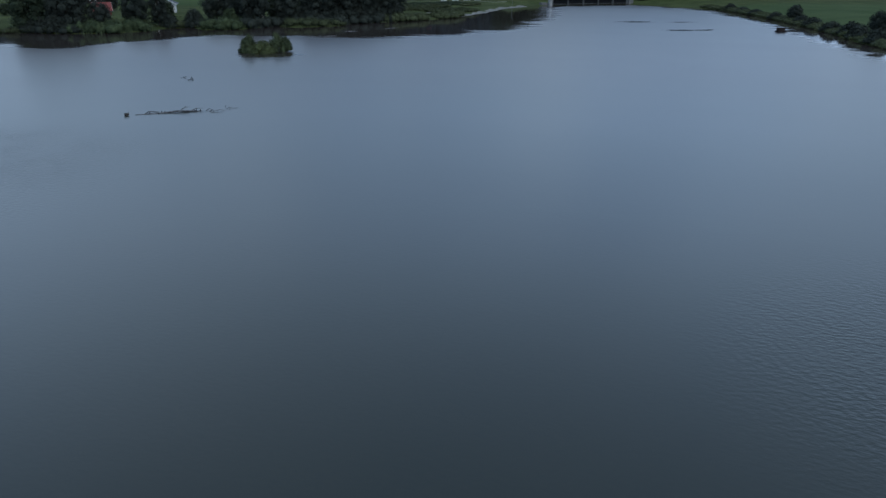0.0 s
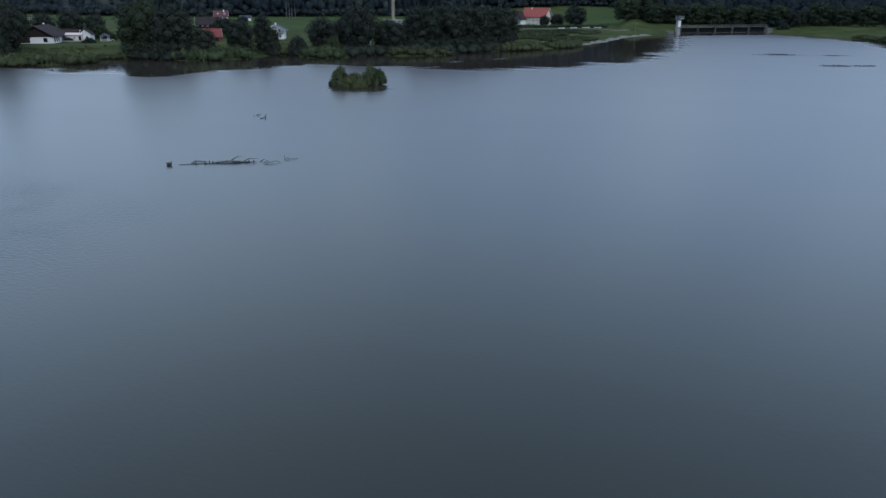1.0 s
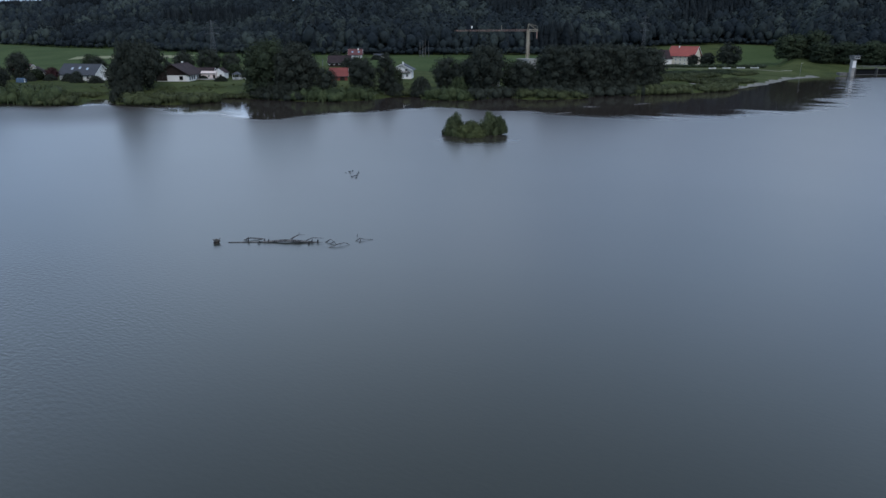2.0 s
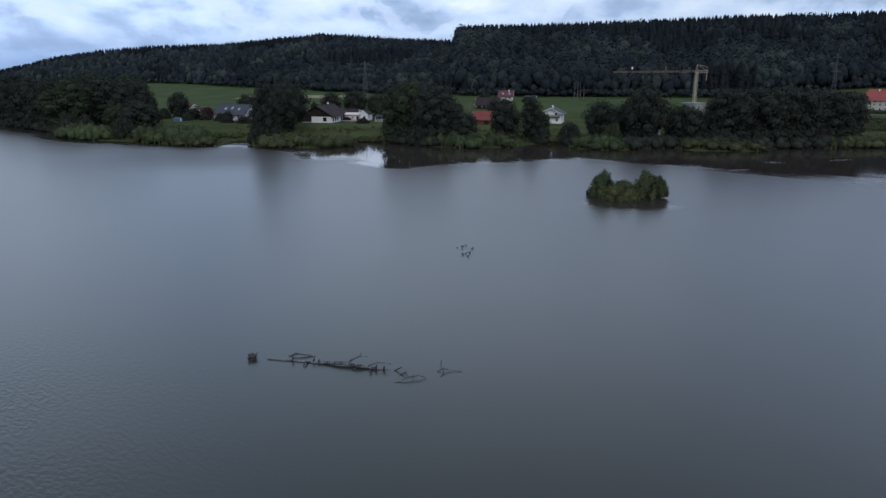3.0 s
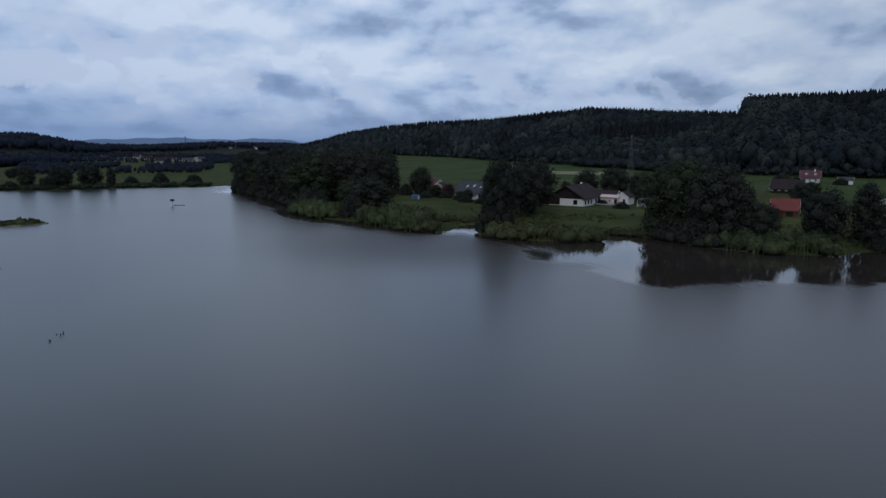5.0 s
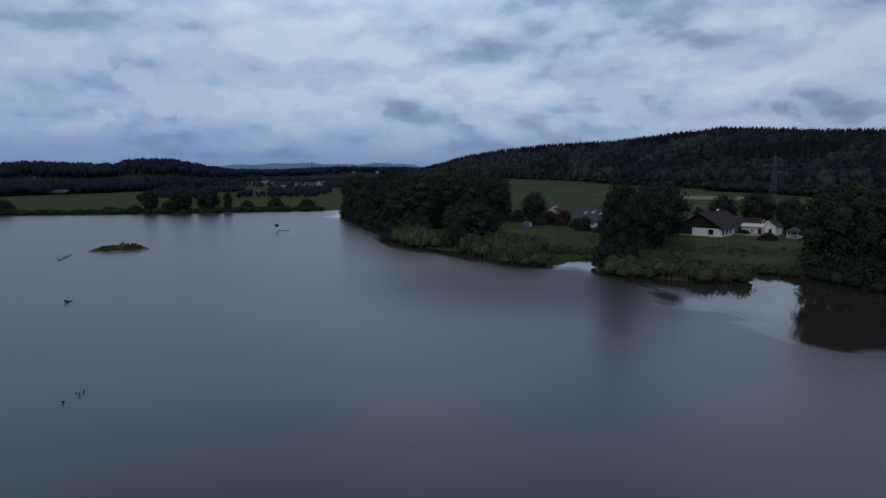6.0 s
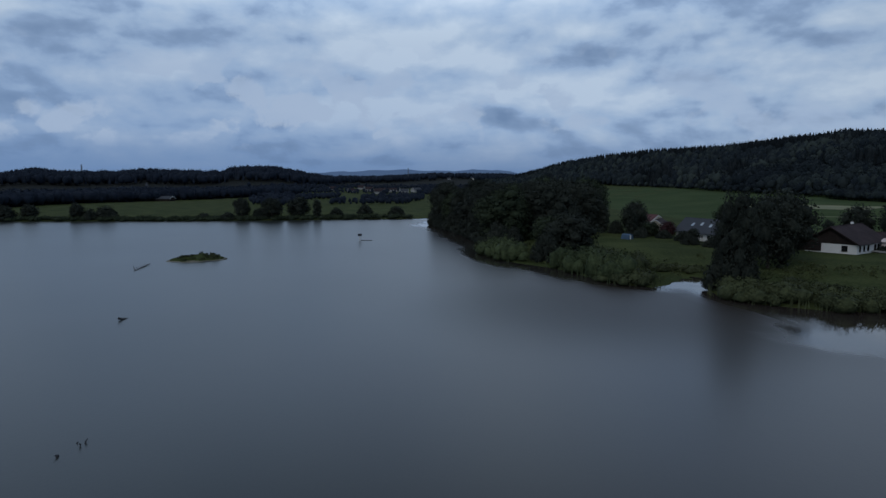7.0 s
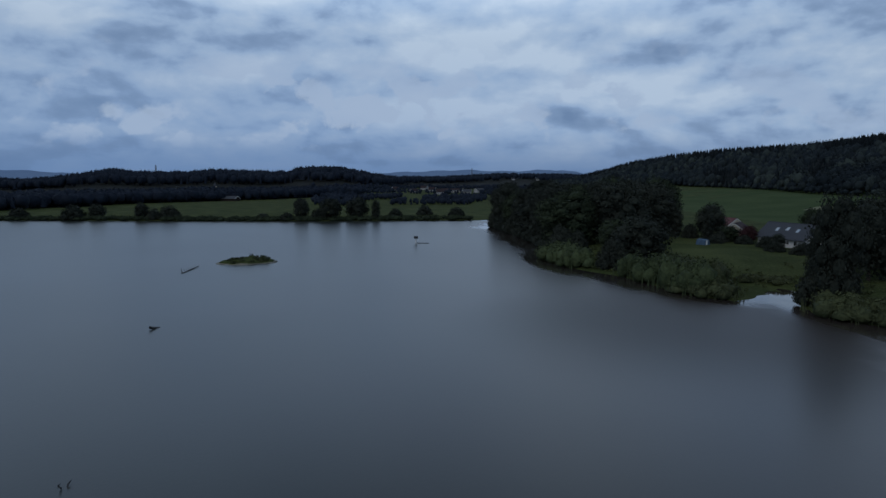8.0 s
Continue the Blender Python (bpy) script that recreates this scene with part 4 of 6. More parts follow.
# by the bathing place and the weir
plant(RF, -83, 592, 16, 16, "dense rounded dark tree beside the red-roofed house")
plant(RF, -98, 596, 9, 11)
plant(RF, -106, 586, 8, 8)
plant(OF, -48, 640, 18, 20)
plant(OF, -33, 652, 21, 20)
plant(RF, -38, 668, 14, 14)
plant(RF, 80, 648, 12, 12, "pale green rounded tree behind the weir")
plant(BF, 70, 640, 5, 9)
for i, (x, y) in enumerate(((-26, 626), (-12, 632), (4, 636), (19, 641), (34, 646), (50, 652), (66, 656), (96, 652), (112, 650), (128, 646), (146, 642), (166, 640), (10, 652), (42, 662))):
    plant(OF, x, y, 14 + (i * 5) % 4, 17, "dark tree in the wood behind the weir")
# single trees and bushes on the western bank
for kind, x, y, h, w in ((RF, -520, -16, 9.5, 8), (RF, -526, -44, 8.5, 10), (BF, -522, -56, 8, 13), (BF, -520, 0, 7.5, 13), (BF, -518, -8, 6, 9), (RF, -514, 78, 12, 9),
                         (RF, -512, 95, 12, 13), (RF, -516, 110, 12.5, 13), (TA, -514, 121, 11, 5.5), (BF, -512, 88, 6, 10), (BF, -511, 70, 4, 9), (BF, -513, 56, 3.5, 9),
                         (RF, -560, 92, 9, 8), (RF, -620, 60, 7, 9), (BF, -527, -90, 6, 12), (RF, -524, -110, 8, 10), (BF, -530, 132, 5, 9), (BF, -548, 150, 6, 10), (BF, -540, 170, 5, 10)):
    plant(kind, x, y, h, w, "single dark bush on the far western bank" if kind is BF else "lone dark tree on the far western bank")
# the right bank
for kind, x, y, h, w in ((RF, 128, 420, 8, 8), (RF, 136, 330, 9, 9), (BF, 126, 400, 4, 8), (BF, 124, 440, 3.5, 9), (BF, 125, 380, 4, 9), (BF, 124, 350, 4, 9), (BF, 121, 310, 5, 10), (BF, 120, 290, 5, 9),
                         (BF, 123, 480, 3, 9), (BF, 122, 510, 3, 9), (BF, 119, 535, 4, 9), (BF, 125, 330, 5, 10)):
    plant(kind, x, y, h, w, "dark bush on the grassy eastern bank")


# the drowned willow islet
def islet():
    ob = tagged(new("islet", None), "small mud islet under the willow bushes", "islet")
    ob.matrix_basis = pose(-90.6, 215.9, 0, 0, 0, 35)
    bv, bf = ball(77, 0.4, 3)
    v = bv * (6.5, 3.6, 0.4) - (0, 0, 0.3)
    under(new("mud", np_mesh("mud", v, bf, material("lake_mud", (0.07, 0.055, 0.04), 0.9, 0.3, 0.8, 5.0, 0.5), True)), ob)


islet()
WIL = tree("bush", 33, LEAF_ISLAND, 5, "pale olive willow bush at the islet's edge", "bush", 520, 0.30, "willow_bush")
WIL_DARK = tree("bush", 58, LEAF_WILLOW, 5, "dark green willow bush on the drowned islet", "bush", 520, 0.32, "willow_bush")
place_tree(WIL, -89.8, 213.2, 0.88, 0.92, True, 20, z=0.05)
place_tree(WIL, -91.2, 216.6, 0.80, 0.70, False, 130, z=0.0)
place_tree(WIL_DARK, -94.4, 213.0, 1.22, 0.74, True, 75, z=0.1)
place_tree(WIL_DARK, -87.0, 218.8, 1.25, 0.74, False, 200, "green willow bush overhanging the water", z=0.1)
place_tree(WIL_DARK, -84.6, 219.9, 0.95, 0.46, False, 300, "small green willow bush leaning over the water", z=0.5)

# ---- reeds and low willow scrub along the water ----
def reed_bank(seed, pts, wide, tall, label, mat=None, dense=6.0, spray=0.48):
    """A strip of scrub and reeds along a line: mounds of leaf sprays with upright stalks between."""
    r = np.random.default_rng(seed)
    pts = np.array(pts, float)
    seg = np.linalg.norm(np.diff(pts, axis=0), axis=1)
    length = seg.sum()
    cum = np.r_[0, np.cumsum(seg)]

    def along(s):
        return np.stack([np.interp(s, cum, pts[:, 0]), np.interp(s, cum, pts[:, 1])], -1)

    bits = []
    count = max(4, int(length * wide / 4.0))
    for i in range(count):
        c = along(r.uniform(0, length)) + r.uniform(-0.5, 0.5, 2) * wide
        h = tall * r.uniform(0.7, 1.3)
        rad = r.uniform(1.2, 2.5) * min(1.4, 0.5 + tall / 3)
        base = max(0.0, gz(*c))
        bv, bf = ball(seed * 17 + i, 0.5, 1)
        bits.append((bv * (rad * 0.70, rad * 0.70, h * 0.42) + (c[0], c[1], base + h * 0.34), bf))
        n = int(dense * 13)
        d = r.normal(size=(n, 3))
        d /= np.linalg.norm(d, axis=1, keepdims=True)
        d[:, 2] = np.abs(d[:, 2]) - 0.15
        k = d * (rad, rad, h * 0.58) * r.uniform(0.75, 1.12, (n, 1)) + (c[0], c[1], base + h * 0.40)
        k[:, 2] = np.maximum(k[:, 2], base + 0.05)
        cv, cf = cards(k, np.full(n, spray), r, d + (0, 0, 0.3), 0.35)
        bits.append((cv, tri_as_quad(cf)))
        n = int(dense * 4)
        d = r.normal(size=(n, 3))
        d /= np.linalg.norm(d, axis=1, keepdims=True)
        d[:, 2] = np.abs(d[:, 2])
        p = d * (rad * 0.9, rad * 0.9, h * 0.42) + (c[0], c[1], base + h * 0.25)
        side = np.c_[r.normal(size=(n, 2)), np.zeros(n)] * (spray * 0.14)
        tip = p + d * (0.5, 0.5, 0) * spray + np.c_[r.normal(0, 0.12, (n, 2)), spray * r.uniform(1.0, 2.2, n)]
        bits.append((np.stack([p - side, p + side, tip], 1).reshape(-1, 3), np.arange(3 * n).reshape(-1, 3)))
    n = int(length * wide * 1.2)
    s = along(r.uniform(0, length, n)) + r.uniform(-0.6, 0.6, (n, 2)) * wide
    z = height(s[:, 0], s[:, 1])
    s, z = s[z > -0.35], np.maximum(z[z > -0.35], -0.2)
    n = len(s)
    hh = tall * r.uniform(0.35, 0.85, n)
    w = r.uniform(0.08, 0.2, (n, 1)) * np.array([[1, 0.6, 0]])
    lean = np.c_[r.normal(0, 0.25, (n, 2)), hh]
    p = np.c_[s, z]
    v = np.stack([p - w, p + w, p + lean], 1).reshape(-1, 3)
    bits.append((v, np.arange(3 * n).reshape(-1, 3)))
    v, f = join(bits)
    return tagged(new("reed_bank", np_mesh("reed_bank", v, f, mat or REED, True)), label, "reeds", kind="stuff")


LUSH = "lush green reeds and low willow scrub at the water's edge"
reed_bank(1, [(-323, 187), (-312, 188), (-302, 190)], 8, 5.4, LUSH, LEAF_PALE)
reed_bank(2, [(-284, 201), (-269, 205), (-257, 208)], 10, 6.2, LUSH, LEAF_PALE)
reed_bank(46, [(-288, 207), (-276, 211), (-266, 213)], 9, 5.0, LUSH)
reed_bank(44, [(-263, 204), (-254, 207), (-250, 210)], 5, 3.4, LUSH)
reed_bank(3, [(-274, 211), (-265, 212)], 8, 2.4, LUSH)
reed_bank(4, [(-240, 223), (-230, 224), (-221, 233), (-218, 241)], 9, 3.6, LUSH)
reed_bank(5, [(-236, 234), (-228, 243)], 10, 2.2, LUSH)
reed_bank(6, [(-190, 265), (-180, 271), (-171, 281)], 7, 4.6, LUSH, LEAF_PALE)
reed_bank(7, [(-152, 296), (-143, 298), (-136, 302)], 5.5, 4.2, "bright green willow scrub standing in shallow water", LEAF_PALE)
reed_bank(8, [(-124, 319), (-112, 323), (-102, 332)], 4.5, 3.2, LUSH)
reed_bank(9, [(-88, 361), (-78, 372), (-70, 384)], 7, 3.4, LUSH)
reed_bank(10, [(-66, 392), (-60, 404), (-58, 424)], 8, 2.8, LUSH)
reed_bank(11, [(-74, 430), (-64, 448), (-56, 462)], 12, 2.0, LUSH)
reed_bank(12, [(-226, 256), (-215, 263), (-203, 264)], 4, 2.0, LUSH)
reed_bank(13, [(-172, 298), (-163, 306)], 4, 3.0, LUSH)
reed_bank(14, [(-524, -100), (-517, -20), (-510, 48), (-509, 95), (-513, 138), (-517, 176)], 5, 2.2, "low dark reeds along the far bank", LEAF_MID, 3.0, 0.7)
reed_bank(15, [(-480, 190), (-466, 186), (-452, 187)], 5, 2.6, LUSH)
reed_bank(16, [(120, 268), (119, 300), (124, 340), (125, 400), (124, 460), (119, 530), (108, 566)], 6, 1.9, "rough green scrub along the eastern bank", REED, 4.0, 0.45)
reed_bank(17, [(-90, 420), (-84, 440)], 10, 1.8, LUSH)
reed_bank(19, [(-104, 470), (-84, 500), (-64, 532)], 14, 1.6, "rough tussocky grass above the beach", LEAF_MID, 3.0)
reed_bank(20, [(-140, 540), (-110, 572), (-60, 592)], 6, 2.2, "clipped dark hedge along the bathing place", LEAF_MID, 3.0)
reed_bank(43, [(-272, 221), (-268, 232)], 5, 1.6, LUSH)
reed_bank(18, [(-263, 235), (-254, 233)], 4, 1.6, LUSH)


reed_bank(41, [(-89, 434), (-81, 454), (-73, 482)], 6, 2.2, LUSH)
reed_bank(42, [(-66, 506), (-58, 535)], 5, 1.6, LUSH)

DENSE = "dark dense scrub filling the bank under the trees"
reed_bank(31, [(-462, 185), (-440, 186), (-410, 189), (-375, 192), (-345, 192), (-326, 188)], 5, 3.4, DENSE, LEAF_DARK, 4.0, 0.5)
reed_bank(32, [(-214, 263), (-202, 263), (-190, 265)], 5, 3.4, DENSE, LEAF_DARK, 4.0, 0.5)
reed_bank(33, [(-162, 306), (-153, 303)], 5, 3.4, DENSE, LEAF_DARK, 4.0, 0.5)
reed_bank(34, [(-136, 305), (-133, 316), (-127, 325), (-114, 330), (-103, 340), (-98, 350), (-86, 362)], 6, 4.2, DENSE, LEAF_DARK, 4.0, 0.5)
reed_bank(35, [(-246, 227), (-243, 225), (-238, 224)], 5, 3.4, DENSE, LEAF_DARK, 4.0, 0.5)


def meadow_herbs(seed, count, lo, hi):
    """Tussocks and tall herbs scattered over the meadow between lo and hi metres from the water."""
    r = np.random.default_rng(seed)
    p = np.c_[r.uniform(-420, -90, count * 6), r.uniform(180, 420, count * 6)]
    d = lake_distance(p[:, 0], p[:, 1])
    drift = np.array([noise.noise(Vector((x * 0.045, y * 0.045, 6.0))) for x, y in p])
    p = p[(d > lo) & (d < hi) & (drift > r.uniform(-0.25, 0.35, len(p)))][:count]
    z = height(p[:, 0], p[:, 1])
    bits = []
    for (x, y), g in zip(p, z):
        n, rad, hh = 12, r.uniform(0.5, 1.6), r.uniform(0.25, 0.95)
        q = np.c_[r.normal(0, rad * 0.5, (n, 2)), r.uniform(0.1, 1.0, n) * hh] + (x, y, g)
        bits.append(cards(q, np.full(n, 0.6), r, np.tile((0, -0.3, 0.8), (n, 1)), 0.6))
    v, f = join(bits)
    return tagged(new("meadow_herbs", np_mesh("meadow_herbs", v, f, HERB)), "rough tussocks and tall herbs in the lakeside meadow", "grass", kind="stuff")


HERB = leaf_material("meadow_herb", (0.074, 0.086, 0.036), (0.037, 0.044, 0.022))
meadow_herbs(71, 2600, 1.5, 34)


# ---- buildings ----
def window(parent, m, w, h, frame_mat=None, cross=True):
    """A window in the local x-z plane, its outer side towards -y."""
    win = new("window")
    win.parent, win.matrix_basis = parent, m
    fm = frame_mat or PAINT_WHITE
    bm = bmesh.new()
    t = 0.09
    for c, s in (((0, -0.03, h / 2 - t / 2), (w, 0.1, t)), ((0, -0.03, -h / 2 + t / 2), (w, 0.1, t)), ((-w / 2 + t / 2, -0.03, 0), (t, 0.1, h - 2 * t)), ((w / 2 - t / 2, -0.03, 0), (t, 0.1, h - 2 * t))):
        add_box(bm, c, s)
    if cross:
        add_box(bm, (0, -0.03, 0), (t * 0.7, 0.08, h - 2 * t))
    part("window_frame", bm, fm, win)
    part("pane", box((0, 0.0, 0), (w - 2 * t, 0.05, h - 2 * t)), GLASS, win)
    part("window_sill", box((0, -0.09, -h / 2 - 0.04), (w + 0.2, 0.22, 0.06)), fm, win)
    return win



def house(name, label, x, y, turn, length, width, wall, roof, wall_mat, roof_mat, over=0.7, windows=(), doors=(), chimney=(), upper=None, skylights=(), balcony=None, z=None, category="house", frame_mat=None):
    """A gabled house, its ridge along local x. windows: side, offset along the wall, height of centre, width, height."""
    ob = thing(name, pose(x, y, (gz(x, y) if z is None else z), 0, 0, turn), label, category)
    l2, w2 = length / 2, width / 2
    bm = bmesh.new()
    ring = []
    for sx in (-l2, l2):
        ring.append([bm.verts.new(p) for p in ((sx, -w2, -1.2), (sx, w2, -1.2), (sx, w2, wall), (sx, 0, wall + roof), (sx, -w2, wall))])
    a, b = ring
    bm.faces.new(a[::-1]), bm.faces.new(b)
    for i in range(5):
        bm.faces.new((a[i], a[(i + 1) % 5], b[(i + 1) % 5], b[i]))
    bmesh.ops.recalc_face_normals(bm, faces=bm.faces)
    part("wall", bm, wall_mat, ob)
    slope = math.atan2(roof, w2)
    run = (w2 + over) / math.cos(slope)
    t = 0.22
    for s in (-1, 1):
        ang = math.degrees(slope) * s
        cy, cz = s * (w2 + over) / 2, wall + roof - (w2 + over) / 2 * math.tan(slope) + t / 2 / math.cos(slope) + 0.02
        r = part("roof", box((0, cy, cz), (length + 2 * over, run, t), 0, 0.03, -ang), roof_mat, ob)
        part("gutter", box((0, s * (w2 + over + 0.05), wall - over * math.tan(slope) + 0.02), (length + 2 * over, 0.13, 0.12)), STEEL, r)
    part("ridge_cap", box((0, 0, wall + roof + t + 0.05), (length + 2 * over, 0.34, 0.16), 0, 0.05), roof_mat, ob)
    for s in (-1, 1):
        for g in (-1, 1):
            ang = math.degrees(slope) * g
            part("bargeboard", box((s * (l2 + over + 0.03), g * (w2 + over) / 2, wall + roof - (w2 + over) / 2 * math.tan(slope) + 0.02), (0.06, run, 0.3), 0, 0, -ang), PAINT_WHITE if upper is None else WOOD_DARK, ob)
    if upper is not None:
        h0, mat_up = upper
        for s in (-1, 1):
            bm = bmesh.new()
            x0, x1 = s * (l2 + 0.005), s * (l2 + 0.10)
            prof = [(-w2, h0), (w2, h0), (w2, wall), (0, wall + roof), (-w2, wall)]
            p = [[bm.verts.new((xx, yy, zz)) for yy, zz in prof] for xx in (x0, x1)]
            bm.faces.new(p[0]), bm.faces.new(p[1][::-1])
            for i in range(5):
                bm.faces.new((p[0][i], p[0][(i + 1) % 5], p[1][(i + 1) % 5], p[1][i]))
            bmesh.ops.recalc_face_normals(bm, faces=bm.faces)
            part("gable_cladding", bm, mat_up, ob)
    at = {"front": lambda u, zz: pose(u, -w2 - 0.01, zz), "back": lambda u, zz: pose(-u, w2 + 0.01, zz, 0, 0, 180), "right": lambda u, zz: pose(l2 + 0.01, u, zz, 0, 0, 90), "left": lambda u, zz: pose(-l2 - 0.01, -u, zz, 0, 0, -90)}
    for side, u, zz, w, h in windows:
        window(ob, at[side](u, zz), w, h, frame_mat)
    for side, u, w, h in doors:
        d = part("door", box((0, -0.02, 0), (w, 0.12, h)), WOOD_DARK, ob)
        d.matrix_basis = at[side](u, h / 2)
        part("door_handle", box((w * 0.38, -0.11, 0), (0.05, 0.08, 0.16)), STEEL, d)
    for u, v in chimney:
        part("chimney", box((u, v, wall + roof - abs(v) * math.tan(slope) + 0.5), (0.7, 0.7, 1.8), 0, 0.04), RENDER_WHITE, ob)
    for u, k in skylights:
        d = (1 - k) * (w2 + over)
        v = -d
        sk = part("skylight", box((0, 0, 0), (1.3, 1.6, 0.12), 0, 0.02), SKYLIGHT, ob, "bright roof window")
        sk.matrix_basis = pose(u, v, wall + roof - d * math.tan(slope) + t + 0.06, math.degrees(slope), 0, 0)
    if balcony:
        side, u, zz, w = balcony
        bal = part("balcony", box((0, -0.6, 0), (w, 1.2, 0.16)), WOOD_DARK, ob)
        bal.matrix_basis = at[side](u, zz)
        bm = bmesh.new()
        add_box(bm, (0, -1.17, 0.95), (w, 0.06, 0.1))
        for k in range(int(w / 0.25)):
            add_box(bm, (-w / 2 + 0.12 + 0.25 * k, -1.17, 0.5), (0.12, 0.04, 0.84))
        part("balustrade", bm, WOOD_DARK, bal)
    return ob


# farmhouse: gable towards the lake, long flank with small windows
FT = 120.0                       # heading of the ridge
fd, fs = Vector((math.cos(radians(FT)), math.sin(radians(FT)))), Vector((math.cos(radians(FT - 90)), math.sin(radians(FT - 90))))


def farm(u, v):
    """A place from the front corner of the farmhouse: u back along the ridge, v across towards the annexe."""
    p = Vector((-288.1, 284.8)) + fd * u + fs * v
    return p.x, p.y


fx, fy = farm(10.5, 0)
FARM = house("farmhouse", "large white farmhouse with dark boarded gable and brown tiled roof", fx, fy, FT, 21, 15, 3.1, 4.4, RENDER_WHITE, ROOF_BROWN, 1.0,
             windows=[("left", 4.0, 1.35, 1.7, 1.7), ("front", -8.6, 1.35, 1.1, 1.7), ("front", -5.6, 1.35, 1.1, 1.7), ("front", -2.6, 1.35, 1.1, 1.7), ("front", 5.0, 1.35, 1.1, 1.7)],
             doors=[("front", 2.4, 1.3, 2.1)], chimney=[(6.0, 0.8)], upper=(2.6, WOOD_DARK), z=3.0, frame_mat=WOOD_DARK)
part("barn_front", box((-10.56, 5.1, 1.3), (0.1, 4.8, 2.58)), WOOD_DARK, FARM, "dark boarded barn front")

# lean-to on the far side of the gable
lx, ly = farm(5.5, -10.2)
lean = thing("lean_to", pose(lx, ly, 3.0, 0, 0, FT), "dark timber lean-to shed against the farmhouse", "shed")
bm = bmesh.new()
prof = [(-2.6, -0.8), (2.6, -0.8), (2.6, 2.2), (-2.6, 4.3)]
ends = [[bm.verts.new((xx, yy, zz)) for yy, zz in prof] for xx in (-5, 5)]
bm.faces.new(ends[0]), bm.faces.new(ends[1][::-1])
for i in range(4):
    bm.faces.new((ends[0][i], ends[0][(i + 1) % 4], ends[1][(i + 1) % 4], ends[1][i]))
bmesh.ops.recalc_face_normals(bm, faces=bm.faces)
part("wall", bm, WOOD_DARK, lean)
part("roof", box((0, 0.2, 3.45), (10.8, 6.2, 0.18), 0, 0.02, -22), ROOF_BROWN, lean)
part("bargeboard", box((-5.45, 0.2, 3.4), (0.07, 6.2, 0.3), 0, 0, -22), PAINT_WHITE, lean, "white painted bargeboard")
part("post", box((-5.2, 2.9, 1.0), (0.18, 0.18, 3.2)), PAINT_WHITE, lean)
# wing behind the farmhouse
wx, wy = farm(25, 6.0)
house("farm_wing", "rear wing of the farmhouse under brown tiles", wx, wy, FT - 90, 12, 8, 2.6, 2.2, RENDER_WHITE, ROOF_BROWN, 0.8, windows=[("front", -4.0, 1.6, 1.0, 1.3), ("front", 0.0, 1.6, 1.0, 1.3)], z=3.0)
ax_, ay_ = farm(18, 11.8)
house("garden_annexe", "low pale pink annexe with a flat-pitched roof beside the farmhouse", ax_, ay_, FT - 90, 7, 5, 2.7, 0.7, RENDER_PINK, RENDER_PINK, 0.4,
      windows=[("front", 0.5, 1.4, 1.0, 1.0)], doors=[("front", 3.0, 1.1, 2.1)], z=3.0, category="annexe")
bx_, by_ = farm(22, 16.5)
house("white_cottage", "small white rendered cottage with a grey-brown gabled roof", bx_, by_, FT, 7, 5.2, 2.9, 1.9, RENDER_WHITE, ROOF_BROWN, 0.4,
      windows=[("front", -1.5, 1.5, 0.8, 1.0)], doors=[("left", 0.8, 1.0, 2.0)], z=3.0, category="cottage")
tx, ty = farm(12.5, 13.0)
ter = thing("terrace", pose(tx, ty, 3.0, 0, 0, FT - 90), "pale stone garden terrace in front of the annexe", "terrace")
part("slab", box((0, 0, 0.12), (15, 5.0, 0.3), 0, 0.03), CONCRETE, ter)
part("step", box((0, -2.75, 0.02), (6, 0.6, 0.16), 0, 0.02), CONCRETE, ter)
hx, hy = farm(14, 10.0)
plant(BB, hx, hy, 2.0, 5.0, "dark low hedge under the farmhouse windows")


# garden pavilion on the lawn beyond the cottage
pvx, pvy = -271.1, 309.3
pav = thing("garden_pavilion", pose(pvx, pvy, 3.0, 0, 0, 30), "small open garden pavilion with a dark roof and pale posts", "pavilion")
bm = bmesh.new()
bmesh.ops.create_cone(bm, cap_ends=True, segments=4, radius1=3.1, radius2=0.3, depth=1.3, matrix=pose(0, 0, 3.05, 0, 0, 45))
part("roof", bm, ROOF_GREY, pav, "dark pyramid roof")
for sx in (-1.6, 1.6):
    for sy in (-1.6, 1.6):
        part("post", box((sx, sy, 1.1), (0.2, 0.2, 2.7), 0, 0.02), PAINT_WHITE, pav)
for sx, sy, lx_, ly_ in ((0, 1.6, 3.0, 0.08), (-1.6, 0, 0.08, 3.0)):
    part("railing", box((sx, sy, 0.55), (lx_, ly_, 0.8)), PAINT_WHITE, pav)
part("floor_slab", box((0, 0, -0.1), (4.2, 4.2, 0.3), 0, 0.03), CONCRETE, pav)
tbl = thing("garden_table", pose(pvx + 3.4, pvy + 1.2, 3.0, 0, 0, 20), "low pale garden table beside the pavilion", "table")
part("tabletop", box((0, 0, 0.72), (1.8, 0.9, 0.06), 0, 0.02), PAINT_WHITE, tbl)
for sx in (-0.75, 0.75):
    for sy in (-0.35, 0.35):
        part("leg", box((sx, sy, 0.3), (0.07, 0.07, 0.8)), PAINT_WHITE, tbl)

